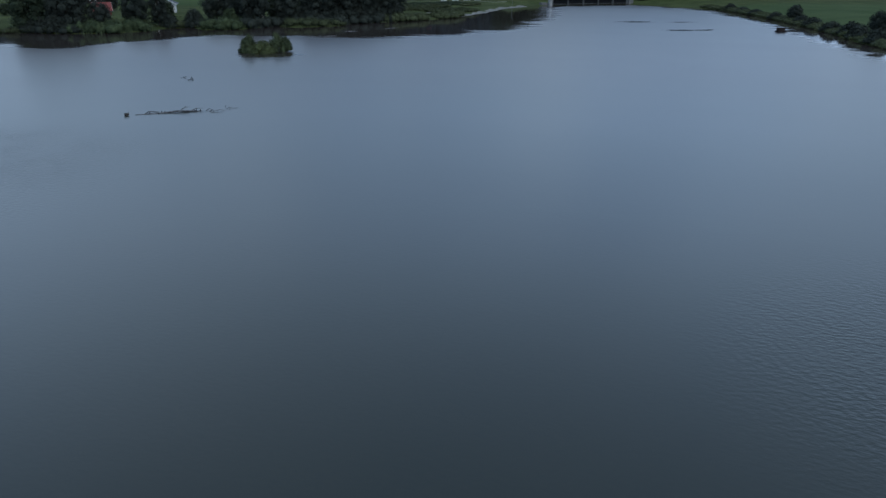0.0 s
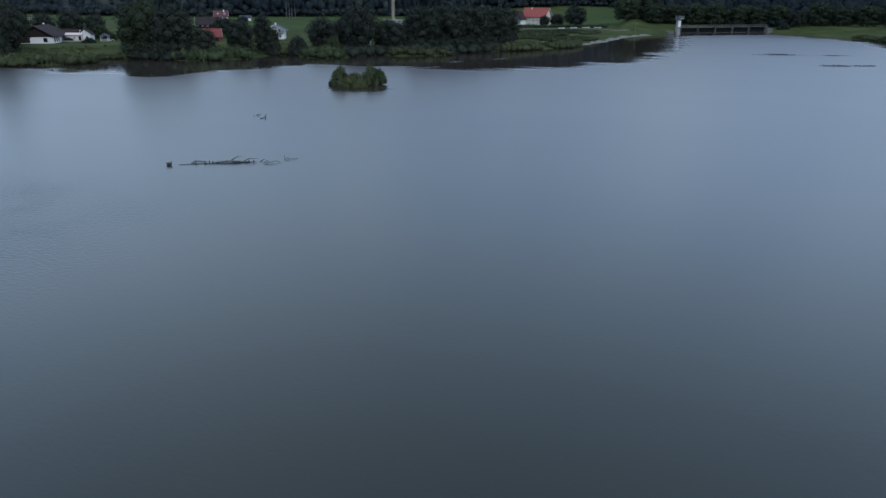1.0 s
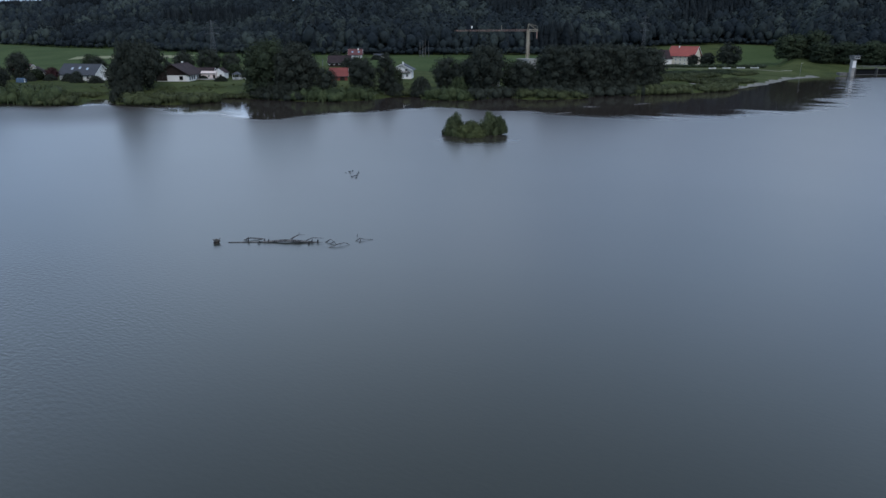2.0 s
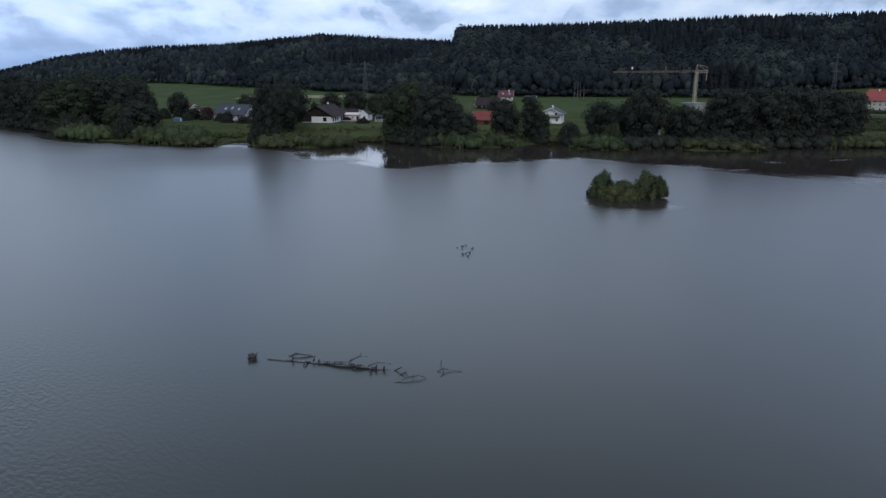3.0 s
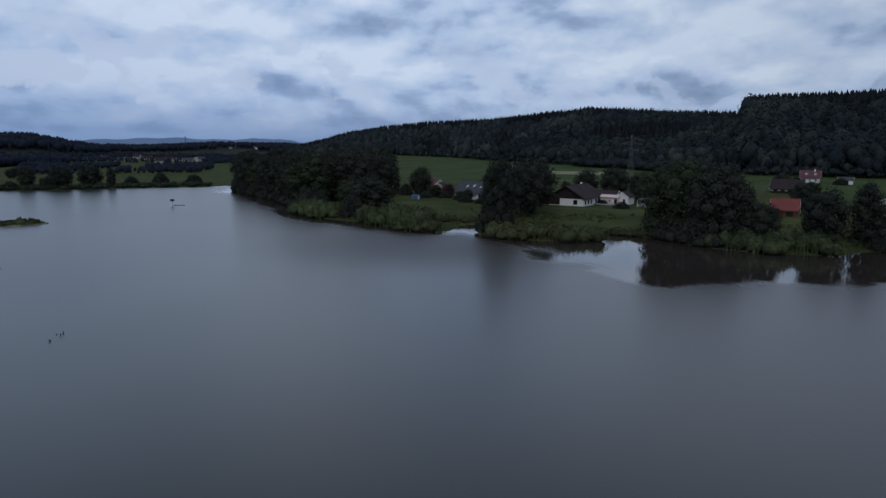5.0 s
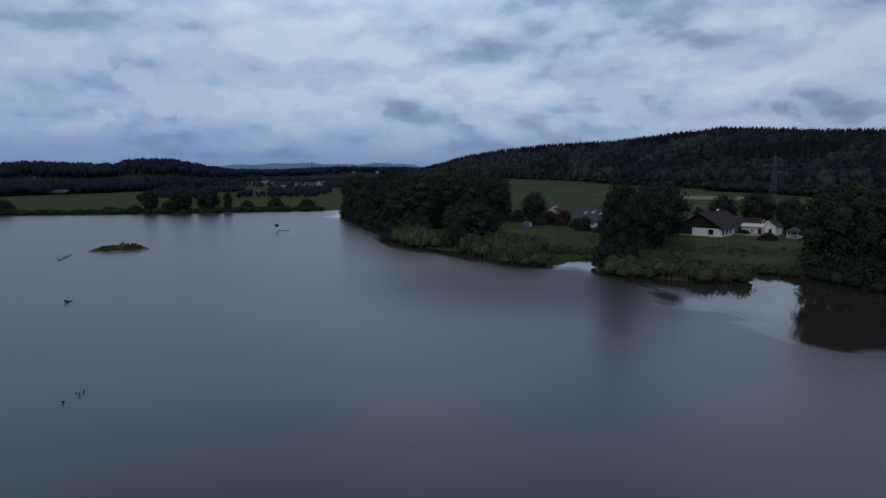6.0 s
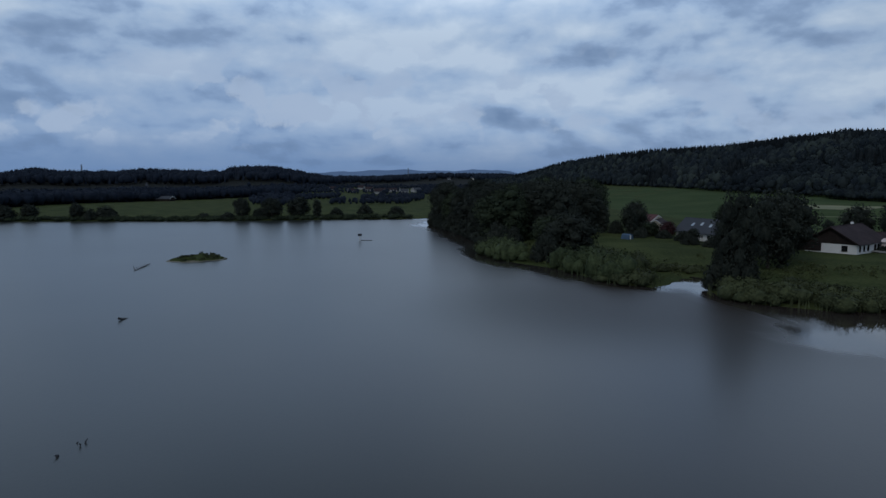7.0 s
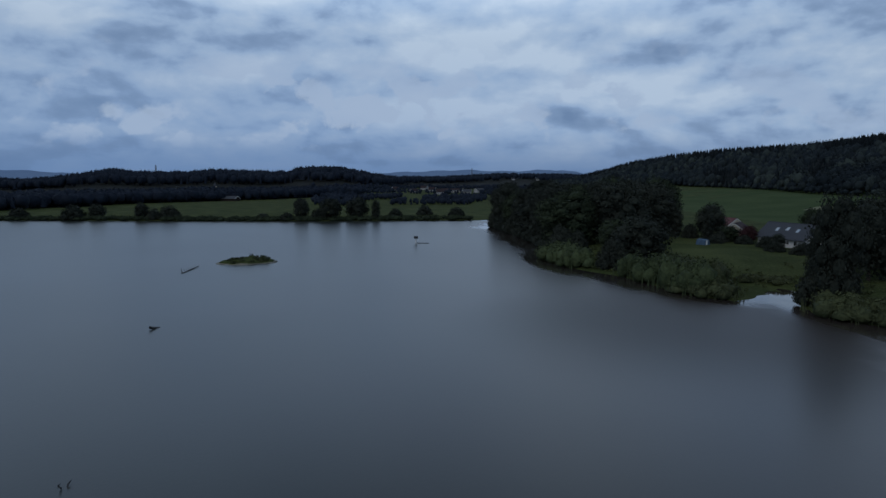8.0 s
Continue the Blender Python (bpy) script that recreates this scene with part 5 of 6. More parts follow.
# ---- village houses on the northern shore ----
WN = [("front", -3.0, 1.6, 1.0, 1.2), ("front", 0.0, 1.6, 1.0, 1.2), ("front", 3.0, 1.6, 1.0, 1.2)]
house("red_barn", "small barn of red boards under a red tiled roof", -223, 329.5, 38, 8, 6.5, 2.6, 3.2, WOOD_RED, ROOF_BARN, 0.6, doors=[("front", 1.5, 2.2, 2.2)], windows=[("left", 0, 1.6, 0.9, 0.9)], z=3.0, category="barn")
house("grey_barn", "long low barn with a dark grey roof", -282, 406, 33, 13, 11, 2.4, 3.6, WOOD_DARK, ROOF_BROWN, 0.8, windows=WN + [("front", -6, 1.6, 1.0, 1.2), ("front", 6, 1.6, 1, 1.2)], category="barn")
house("hill_house", "white house with a dull red roof beside the field", -320, 473, 33, 9, 9, 3.2, 3.4, RENDER_WHITE, ROOF_DULL, 0.8, windows=WN + [("right", -2, 1.6, 1, 1.2), ("right", 2, 1.6, 1, 1.2), ("right", 0, 4.2, 1.4, 1.0)], skylights=[(-2, 0.5), (2.5, 0.5)], chimney=[(2, -0.8)])
house("hill_garage", "low white garage with a grey roof beside the house", -304, 480, 33, 7, 6, 2.4, 1.2, RENDER_WHITE, ROOF_GREY, 0.4, doors=[("front", 0, 2.6, 2.1)], category="garage")
house("white_house", "white two-storey house with a broad dark grey roof and balcony", -206, 360, -63, 13, 10, 4.6, 2.4, RENDER_WHITE, ROOF_GREY, 1.1,
      windows=[("right", -3.0, 1.6, 1.2, 1.3), ("right", 3.0, 1.6, 1.2, 1.3), ("right", -3.0, 4.3, 1.2, 1.3), ("right", 2.6, 4.3, 1.2, 1.3), ("front", -4, 1.6, 1.1, 1.2), ("front", 1, 1.6, 1.1, 1.2), ("front", -4, 4.0, 1.1, 1.2)],
      balcony=("right", 0, 3.0, 9.0), chimney=[(3, 0.6)])
house("white_shed", "small white garden shed glimpsed between the trees", -146, 344, 20, 4, 3, 2.4, 1.0, RENDER_WHITE, ROOF_GREY, 0.3, doors=[("front", 0, 1.0, 2.0)], category="shed")
# houses behind the reeds to the west
house("dormer_house", "brown-roofed house with a white gable beside the lake", -370, 268, -40, 9, 7, 2.3, 2.3, RENDER_CREAM, ROOF_BROWN, 0.7, windows=[("right", -2, 1.5, 1, 1.2), ("right", 2, 1.5, 1, 1.2), ("front", 0, 1.5, 1, 1.2)])
house("skylight_house", "long white house with a grey roof and bright roof windows", -331, 268, 16, 20, 10, 3.2, 4.2, RENDER_WHITE, ROOF_GREY, 0.8, windows=WN + [("front", 6, 1.6, 1.4, 1.6)], skylights=[(-4, 0.55), (0, 0.62), (4.5, 0.55)], doors=[("front", -6, 1.1, 2.1)])
house("reed_house", "pale house half hidden by the trees of the spit", -388, 273, 10, 9, 7, 3.0, 2.4, RENDER_CREAM, ROOF_DULL, 0.6, windows=WN)
tent = thing("tent", pose(-336, 240, gz(-336, 240), 0, 0, 30), "small blue tarpaulin tent on the lawn", "tent")
bm = bmesh.new()
pr = [[bm.verts.new(p) for p in ((s * 1.8, -1.4, 0), (s * 1.8, 1.4, 0), (s * 1.8, 0.9, 1.5), (s * 1.8, 0, 2.0), (s * 1.8, -0.9, 1.5))] for s in (-1, 1)]
bm.faces.new(pr[0][::-1]), bm.faces.new(pr[1])
for i in range(5):
    bm.faces.new((pr[0][i], pr[0][(i + 1) % 5], pr[1][(i + 1) % 5], pr[1][i]))
bmesh.ops.recalc_face_normals(bm, faces=bm.faces)
part("cover", bm, TARP_BLUE, tent)
part("flap", box((1.84, -0.5, 0.8), (0.04, 0.7, 1.5)), PAINT_WHITE, tent)

# the red-roofed inn by the bathing place
house("lakeside_inn", "cream two-storey inn with a bright red tiled roof", -117, 610, -12, 20, 13, 7.4, 6.2, RENDER_CREAM, ROOF_RED, 0.9,
      windows=[("front", u, zz, 1.1, 1.3) for u in (-7, -3.5, 0, 3.5, 7) for zz in (1.6, 4.2, 6.2)] + [("right", u, 1.6, 1.1, 1.3) for u in (-3.5, 0, 3.5)], chimney=[(-4, -1.0)], z=2.6, category="inn")
house("inn_wing", "dark-roofed wing of the inn with a white gable", -131, 602, 70, 12, 10, 5.6, 5.2, RENDER_WHITE, ROOF_BROWN, 0.8, windows=[("left", -2, 1.6, 1.2, 1.3), ("left", 2, 1.6, 1.2, 1.3)], z=2.6, category="inn")


def rowing_boat(x, y, turn, label, z=None):
    ob = thing("boat", pose(x, y, (gz(x, y) if z is None else z) + 0.05, 0, 0, turn), label, "boat", "boats on the beach")
    bm = bmesh.new()
    rows = []
    for k in range(9):
        t = k / 8 * 2 - 1
        w = 0.85 * math.sqrt(max(0.02, 1 - abs(t) ** 2.6))
        zz = 0.55 + 0.25 * t * t
        rows.append([bm.verts.new(p) for p in ((t * 2.6, -w, zz), (t * 2.6, -w * 0.6, 0.05), (t * 2.6, w * 0.6, 0.05), (t * 2.6, w, zz))])
    for a, b in zip(rows, rows[1:]):
        for i in range(3):
            bm.faces.new((a[i], a[i + 1], b[i + 1], b[i]))
    bmesh.ops.recalc_face_normals(bm, faces=bm.faces)
    hull = part("hull", bm, PAINT_WHITE, ob)
    sol = hull.modifiers.new("thickness", "SOLIDIFY")
    sol.thickness = 0.05
    for u in (-1.2, 0.0, 1.2):
        part("thwart", box((u, 0, 0.42), (0.3, 1.4, 0.05)), WOOD_DARK, ob)


for x, y, tn in ((-88, 560, 40), (-72, 574, 10), (-80, 566, 25), (-64, 579, 15)):
    rowing_boat(x, y, tn, "white rowing boat lying on the beach")
jet = thing("jetty", pose(-62, 560, 0.0, 0, 0, 12), "pale wooden bathing jetty at the beach", "jetty")
part("deck", box((0, 0, 0.75), (22, 2.2, 0.16), 0, 0.02), PAINT_WHITE, jet, "pale weathered planks")
for u in (-10, -5, 0, 5, 10):
    for v in (-0.9, 0.9):
        bm = bmesh.new()
        bar(bm, (u, v, -2.5), (u, v, 1.1), 0.11, 8)
        part("pile", bm, DEADWOOD, jet)
def shore_strip(name, mat, label, category, line, wide, lift=0.05):
    """A strip of bare ground along the water's edge, its width wandering."""
    p = np.array(line, float)
    seg = np.r_[0, np.cumsum(np.linalg.norm(np.diff(p, axis=0), axis=1))]
    t = np.linspace(0, seg[-1], max(8, int(seg[-1] / 2.5)))
    c = np.c_[np.interp(t, seg, p[:, 0]), np.interp(t, seg, p[:, 1])]
    d = np.gradient(c, axis=0)
    side = np.c_[-d[:, 1], d[:, 0]] / np.linalg.norm(d, axis=1, keepdims=True)
    w = wide * (0.7 + 0.5 * np.sin(t * 0.31) * np.sin(t * 0.11 + 1))[:, None]
    rows = [c - side * w * k for k in (-0.5, 0.0, 0.5, 1.0)]
    v = np.concatenate([np.c_[r, np.maximum(height(r[:, 0], r[:, 1]), 0.0) + lift] for r in rows])
    i = np.arange(len(v)).reshape(4, -1)
    f = np.stack([i[:-1, :-1], i[:-1, 1:], i[1:, 1:], i[1:, :-1]], -1).reshape(-1, 4)
    return tagged(new(name, np_mesh(name, v, f, mat, True)), label, category, kind="structure")


SAND = material("wet_lake_sand", (0.20, 0.185, 0.165), 0.9, 0.35, 0.4, 5.0, 0.4, tint=(0.085, 0.085, 0.065))
shore_strip("beach", SAND, "pale strip of bare shore at the bathing place", "beach", [(-24, 552), (-38, 520), (-46, 458), (-55, 420), (-58, 402)], 4.0)
shore_strip("beach", SAND, "pale muddy landing before the reeds", "beach", [(-62, 470), (-70, 440), (-74, 420)], 3.0)
patch("footpath", GRAVEL, "pale gravel path along the bathing place", "path", [(-150, 548), (-40, 566), (-40, 569), (-150, 551)], 0.08, 4.0)
patch("field", FIELD, "green field behind the eastern bank", "field", [(136, 250), (330, 250), (330, 600), (128, 560)], 0.06, 8.0)
patch("field", FIELD, "sloping green field rising to the wood", "field", [(-44, 612), (-92, 609), (-110, 800), (-46, 804)], 0.06, 6.0)
patch("field", FIELD, "bright green mown field below the wooded hill", "field", [(-330, 395), (-150, 420), (-120, 640), (-330, 560)], 0.05, 8.0)
patch("cut_field", STUBBLE, "pale strip of cut meadow", "field", [(-520, 380), (-440, 420), (-452, 446), (-540, 402)], 0.10, 8.0)
patch("field", FIELD, "bright green field beyond the village", "field", [(-860, 330), (-350, 312), (-335, 520), (-860, 720)], 0.05, 8.0)
patch("cut_field", STUBBLE, "pale strip of cut meadow", "field", [(-430, 372), (-380, 412), (-381.5, 414), (-432, 374)], 0.10, 8.0)

# ---- weir with gatehouse ----
weir_a, weir_b = Vector((-5.0, 574.0, 0)), Vector((55.0, 619.0, 0))
wd_ = (weir_b - weir_a).normalized()
turn_w = math.degrees(math.atan2(wd_.y, wd_.x))
wl = (weir_b - weir_a).length
weir = thing("weir", pose(weir_a.x, weir_a.y, 0, 0, 0, turn_w), "concrete weir with steel gates and a service bridge", "weir")
for k in range(6):
    part("pier", box((k * wl / 5, 0.3, 1.2), (0.4, 3.0, 7.4), 0, 0.08), OLD_CONCRETE, weir)
for k in range(5):
    part("gate", box(((k + 0.5) * wl / 5, 0.9, 1.0), (wl / 5 - 0.56, 0.5, 6.6)), SLUICE, weir, "dark steel sluice gate")
part("bridge_deck", box((wl / 2, 0.0, 5.0), (wl + 4, 2.4, 0.20), 0, 0.05), OLD_CONCRETE, weir)
part("sill", box((wl / 2, -1.3, 1.0), (wl, 0.4, 0.25), 0, 0.05), OLD_CONCRETE, weir)
for s in (-1.15, 1.15):
    rail = part("railing", box((wl / 2, s, 6.35), (wl + 4, 0.09, 0.09)), STEEL, weir)
    part("rail", box((wl / 2, s, 5.85), (wl + 4, 0.06, 0.06)), STEEL, rail)
    for k in range(46):
        part("baluster", box((-2 + k * (wl + 4) / 45, s, 5.8), (0.08, 0.08, 1.1)), STEEL, rail)
part("abutment", box((wl + 4, 1.5, 0.6), (5, 5, 6.2), 0, 0.2), OLD_CONCRETE, weir)
part("abutment", box((-6, 2.5, 0.0), (6, 4, 4.4), 0, 0.2), OLD_CONCRETE, weir)
gate = thing("gatehouse", pose(-6.5, 572.0, 0, 0, 0, turn_w), "narrow pale concrete gatehouse tower with an overhanging top cabin", "tower")
part("shaft", box((0, 0, 4.6), (2.4, 2.4, 12.0), 0, 0.1), CONCRETE, gate)
part("panel", box((0.0, -1.26, 7.4), (2.3, 0.12, 4.2)), PAINT_WHITE, gate, "white painted panel")
cabin = part("cabin", box((0.4, -0.3, 11.4), (4.4, 4.2, 2.2), 0, 0.1), OLD_CONCRETE, gate, "grey overhanging cabin")
part("roof", box((0.4, -0.3, 12.65), (5.2, 5.0, 0.3), 0, 0.05), PAINT_DARK, gate)
window(cabin, pose(0.4, -2.52, 11.5), 3.4, 1.1)
lamp = thing("lamp_post", pose(-34, 545, gz(-34, 545)), "slim pale lamp post by the water", "lamp post")
bm = bmesh.new()
bar(bm, (0, 0, -0.4), (0, 0, 7.5), 0.09, 8)
part("pole", bm, STEEL, lamp)
part("head", box((0.4, 0, 7.5), (0.9, 0.25, 0.14), 0, 0.03), PAINT_WHITE, lamp)


# ---- crane and power masts ----
def lattice(bm, a, b, w0, w1, bays, r, three=False):
    """A square or three-sided lattice beam from a to b."""
    a, b = Vector(a), Vector(b)
    d = (b - a).normalized()
    u = d.orthogonal().normalized() if abs(d.z) > 0.9 else d.cross(Vector((0, 0, 1))).normalized()
    w = d.cross(u)
    offs = ((-1, -1), (1, -1), (1, 1), (-1, 1)) if not three else ((-1, 0.6), (1, 0.6), (0, -1))
    rows = []
    for k in range(bays + 1):
        t = k / bays
        s = (w0 + (w1 - w0) * t) / 2
        c = a.lerp(b, t)
        rows.append([c + u * (x * s) + w * (y * s) for x, y in offs])
    n = len(offs)
    for p, q in zip(rows, rows[1:]):
        for i in range(n):
            bar(bm, p[i], q[i], r)
            bar(bm, p[i], q[(i + 1) % n], r * 0.6)
            bar(bm, q[i], q[(i + 1) % n], r * 0.6)


CRX, CRY = -189.0, 481.0
crane = thing("tower_crane", pose(CRX, CRY, gz(CRX, CRY)), "pale tower crane with a long horizontal jib above the building site", "crane")
g0 = gz(CRX, CRY)
top_z = 27.0 - g0
bm = bmesh.new()
lattice(bm, (0, 0, 0), (0, 0, top_z), 1.7, 1.5, 16, 0.10)
add_box(bm, (0, 0, top_z * 0.5), (0.6, 0.6, top_z))
part("mast", bm, CRANE_PAINT, crane)
jib_dir = Vector((-44.0, -21.0, 0)).normalized()
bm = bmesh.new()
lattice(bm, (0, 0, top_z), tuple(jib_dir * 47 + Vector((0, 0, top_z - 0.4))), 1.2, 0.8, 26, 0.062, True)
part("jib", bm, CRANE_RED, crane, "faded red lattice jib")
bm = bmesh.new()
lattice(bm, (0, 0, top_z), tuple(-jib_dir * 6 + Vector((0, 0, top_z))), 1.3, 1.2, 4, 0.09)
part("counter_jib", bm, CRANE_PAINT, crane)
bm = bmesh.new()
apex = Vector((0, 0, top_z + 4.0))
back = -jib_dir * 5.5 + Vector((0, 0, top_z + 0.4))
for p in (Vector((0.5, 0.4, top_z)), Vector((-0.5, -0.4, top_z)), back):
    bar(bm, p, apex, 0.1)
bar(bm, back + Vector((0, 0, 2.2)), apex, 0.08)
bar(bm, back, back + Vector((0, 0, 2.2)), 0.08)
part("apex_frame", bm, CRANE_PAINT, crane)
bm = bmesh.new()
add_box(bm, tuple(-jib_dir * 5.5 + Vector((0, 0, top_z - 2.6))), (0.5, 1.1, 4.4), math.degrees(math.atan2(jib_dir.y, jib_dir.x)))
part("ballast", bm, CRANE_RED, crane)
bm = bmesh.new()
bar(bm, jib_dir * 17 + Vector((0, 0, top_z + 0.2)), jib_dir * 17 + Vector((0, 0, top_z + 3.2)), 0.09)
part("tie_mast", bm, CRANE_PAINT, crane)
part("sign", box(tuple(jib_dir * 36 + Vector((0, 0, top_z + 1.9))), (0.9, 0.15, 1.5), math.degrees(math.atan2(jib_dir.y, jib_dir.x))), PAINT_WHITE, crane, "small white sign on the jib")
bx0, by0 = -178.0, 455.0
site = thing("building_shell", pose(bx0, by0, gz(bx0, by0), 0, 0, -15), "grey concrete building shell under construction", "building")
part("wall", box((0, 0, 2.6), (9, 8, 6.2), 0, 0.05), CONCRETE, site)
part("roof", box((0, 0, 5.9), (9.8, 8.8, 0.4), 0, 0.05), CONCRETE, site)
for u in (-2.8, 0, 2.8):
    window(site, pose(u, -4.01, 3.0), 1.6, 1.6, STEEL)


def pylon(x, y, tall, label, turn=30.0):
    ob = thing("power_pylon", pose(x, y, gz(x, y), 0, 0, turn), label, "pylon")
    bm = bmesh.new()
    lattice(bm, (0, 0, -0.5), (0, 0, tall * 0.62), 4.0, 1.4, 8, 0.075)
    lattice(bm, (0, 0, tall * 0.62), (0, 0, tall), 1.4, 0.5, 6, 0.06)
    part("mast", bm, PYLON_STEEL, ob)
    for zz, w in ((0.66, 5.0), (0.80, 6.5), (0.93, 3.6)):
        bm = bmesh.new()
        for s in (-1, 1):
            bar(bm, (0, 0, tall * zz), (s * w, 0, tall * zz), 0.09)
            bar(bm, (0, 0, tall * zz + 1.2), (s * w, 0, tall * zz), 0.07)
        arm = part("crossarm", bm, PYLON_STEEL, ob)
        for s in (-1, 1):
            bm = bmesh.new()
            bar(bm, (s * w * 0.95, 0, tall * zz - 1.4), (s * w * 0.95, 0, tall * zz), 0.1, 6)
            part("insulator", bm, PAINT_DARK, arm)


pylon(-396, 410, 27, "grey steel lattice power pylon before the wooded hill")
pylon(-150, 617, 34, "grey steel lattice power pylon behind the inn", 60)
for x, y, h in ((-276, 382, 5.5),):
    pole = thing("utility_pole", pose(x, y, gz(x, y)), "pale utility pole beside the track", "pole")
    bm = bmesh.new()
    bar(bm, (0, 0, -0.5), (0, 0, h), 0.13, 8)
    part("shaft", bm, STEEL, pole)
    part("crossarm", box((0, 0, h - 0.4), (1.4, 0.12, 0.12)), DEADWOOD, pole)

# ---- far barn, village and church ----
house("field_barn", "low grey-roofed barn in the western meadow", -800, -40, 70, 22, 9, 2.6, 2.2, WOOD_DARK, ROOF_GREY, 0.6, category="barn")
rng = np.random.default_rng(8)
for x, y, l, w, h, r, mat, rf in ((-1148, 201, 40, 13, 5, 2.5, RENDER_FAR, ROOF_BROWN), (-1125, 240, 16, 11, 5, 3.5, RENDER_FAR, ROOF_GREY), (-1209, 173, 14, 10, 5, 4, RENDER_FAR, ROOF_BROWN),
                                  (-1190, 115, 11, 9, 5, 4, RENDER_FAR, ROOF_BROWN), (-1090, 144, 12, 9, 4, 3.5, RENDER_FAR, ROOF_BROWN), (-1067, 218, 13, 10, 4.5, 3.5, RENDER_FAR, ROOF_GREY),
                                  (-2085, 430, 10, 9, 5, 3, RENDER_FAR, ROOF_GREY), (-2072, 500, 13, 10, 7, 3, RENDER_WHITE, ROOF_GREY),
                                  (-1340, 163, 14, 10, 5, 4, RENDER_FAR, ROOF_BROWN), (-1039, 180, 14, 9, 5, 4, RENDER_FAR, ROOF_BROWN), (-1112, -103, 12, 8, 4.5, 3, RENDER_WHITE, ROOF_GREY)):
    n = max(2, int(l / 5))
    house("village_house", "distant pale house of the village beyond the lake", x, y, 90 + rng.uniform(-35, 35), l * 0.8, w * 0.8, h * 0.72, r * 0.8, mat, rf, 0.6, windows=[("front", ((k + 0.5) / n - 0.5) * l * 0.8, 1.7, 1.2, 1.4) for k in range(n)])
ch = thing("church", pose(-1055, -124, gz(-1055, -124), 0, 0, 20), "distant pale village church with a pointed tower", "church")
part("tower", box((0, 0, 4.5), (4, 4, 11), 0, 0.1), RENDER_CREAM, ch)
bm = bmesh.new()
bmesh.ops.create_cone(bm, cap_ends=True, segments=4, radius1=3.0, radius2=0.05, depth=6, matrix=pose(0, 0, 13.0, 0, 0, 45))
part("spire", bm, ROOF_GREY, ch)
part("nave", box((11, 0, 3), (18, 9, 8), 0, 0.1), RENDER_CREAM, ch)
mst = CX - math.sin(radians(84.4)) * 2100, CY + math.cos(radians(84.4)) * 2100
mast = thing("radio_mast", pose(*mst, gz(*mst)), "thin distant radio mast on the wooded ridge", "mast")
bm = bmesh.new()
lattice(bm, (0, 0, 0), (0, 0, 36), 2.4, 1.4, 12, 0.25)
part("shaft", bm, STEEL, mast)
mst = CX - math.sin(radians(107.9)) * 1480, CY + math.cos(radians(107.9)) * 1480
mast = thing("radio_mast", pose(*mst, gz(*mst)), "thin distant radio mast on the western ridge", "mast")
bm = bmesh.new()
lattice(bm, (0, 0, 0), (0, 0, 27), 2.4, 1.4, 12, 0.25)
part("shaft", bm, STEEL, mast)


# bare trunks at the foot of the wood
for i, (x, y) in enumerate(((-295.4, 521.8), (-293.5, 522.9), (-291.9, 523.9), (-289.7, 525.3))):
    bare = thing("bare_trunk", pose(x, y, gz(x, y) - 0.3, 0, 0, 40 * i), "pale bare tree trunk at the edge of the forest", "tree", "bare trunks at the forest edge")
    v, f = tube([(0, 0, 0), (0.15, 0, 6), (0.1, 0.1, 12 + i % 3)], [0.28, 0.2, 0.06], 7)
    under(new("trunk", np_mesh("trunk", v, f, DEADWOOD, True)), bare)
    for k in range(5):
        v, f = tube([(0.1, 0, 5 + k * 1.4), (0.7 * math.cos(k * 2.2), 0.7 * math.sin(k * 2.2), 5.5 + k * 1.4)], [0.06, 0.02], 4)
        under(new("limb", np_mesh("limb", v, f, DEADWOOD, True)), bare)


# ---- driftwood and small things in the lake ----

def branch(ob, name, pts, radii, mat=None, sides=8):
    v, f = tube(pts, radii, sides)
    r = np.random.default_rng(int(abs(pts[0][0]) * 10) % 97)
    v = v + r.normal(0, 0.012, v.shape)
    return under(new(name, np_mesh(name, v, f, mat or DEADWOOD, True)), ob)


log = thing("fallen_tree", pose(-67.0, 117.0, 0.0), "bleached fallen tree lying half sunk with its branches above the water", "driftwood")


def lp(x, y, z):
    return (x + 67.0, y - 117.0, z)


branch(log, "stem", [lp(-72.2, 113.8, 0.0), lp(-70.2, 115.2, 0.05), lp(-68.9, 116.0, 0.02), lp(-67.6, 116.8, 0.1), lp(-66.2, 117.6, 0.22), lp(-64.8, 118.4, 0.16), lp(-63.3, 119.2, 0.05), lp(-61.8, 120.2, -0.12)], [0.045, 0.075, 0.09, 0.12, 0.17, 0.16, 0.12, 0.07])
branch(log, "fork", [lp(-65.7, 117.9, 0.25), lp(-65.6, 118.5, 0.5), lp(-65.2, 119.1, 0.75), lp(-64.5, 119.4, 0.80)], [0.12, 0.09, 0.06, 0.02])
branch(log, "fork", [lp(-65.2, 119.1, 0.75), lp(-65.4, 119.4, 0.95)], [0.05, 0.02])
branch(log, "branch", [lp(-71.4, 115.6, 0.0), lp(-70.8, 116.2, 0.22), lp(-69.8, 117.1, 0.05), lp(-69.4, 117.4, -0.05)], [0.05, 0.07, 0.06, 0.02])
branch(log, "branch", [lp(-71.2, 115.8, 0.1), lp(-71.0, 116.2, 0.35)], [0.05, 0.015])
branch(log, "branch", [lp(-68.9, 116.0, 0.05), lp(-68.7, 115.5, 0.28), lp(-68.3, 114.9, -0.1)], [0.08, 0.06, 0.04])
branch(log, "branch", [lp(-63.6, 119.1, 0.1), lp(-63.2, 118.6, 0.35), lp(-62.9, 118.1, -0.05)], [0.08, 0.06, 0.03])
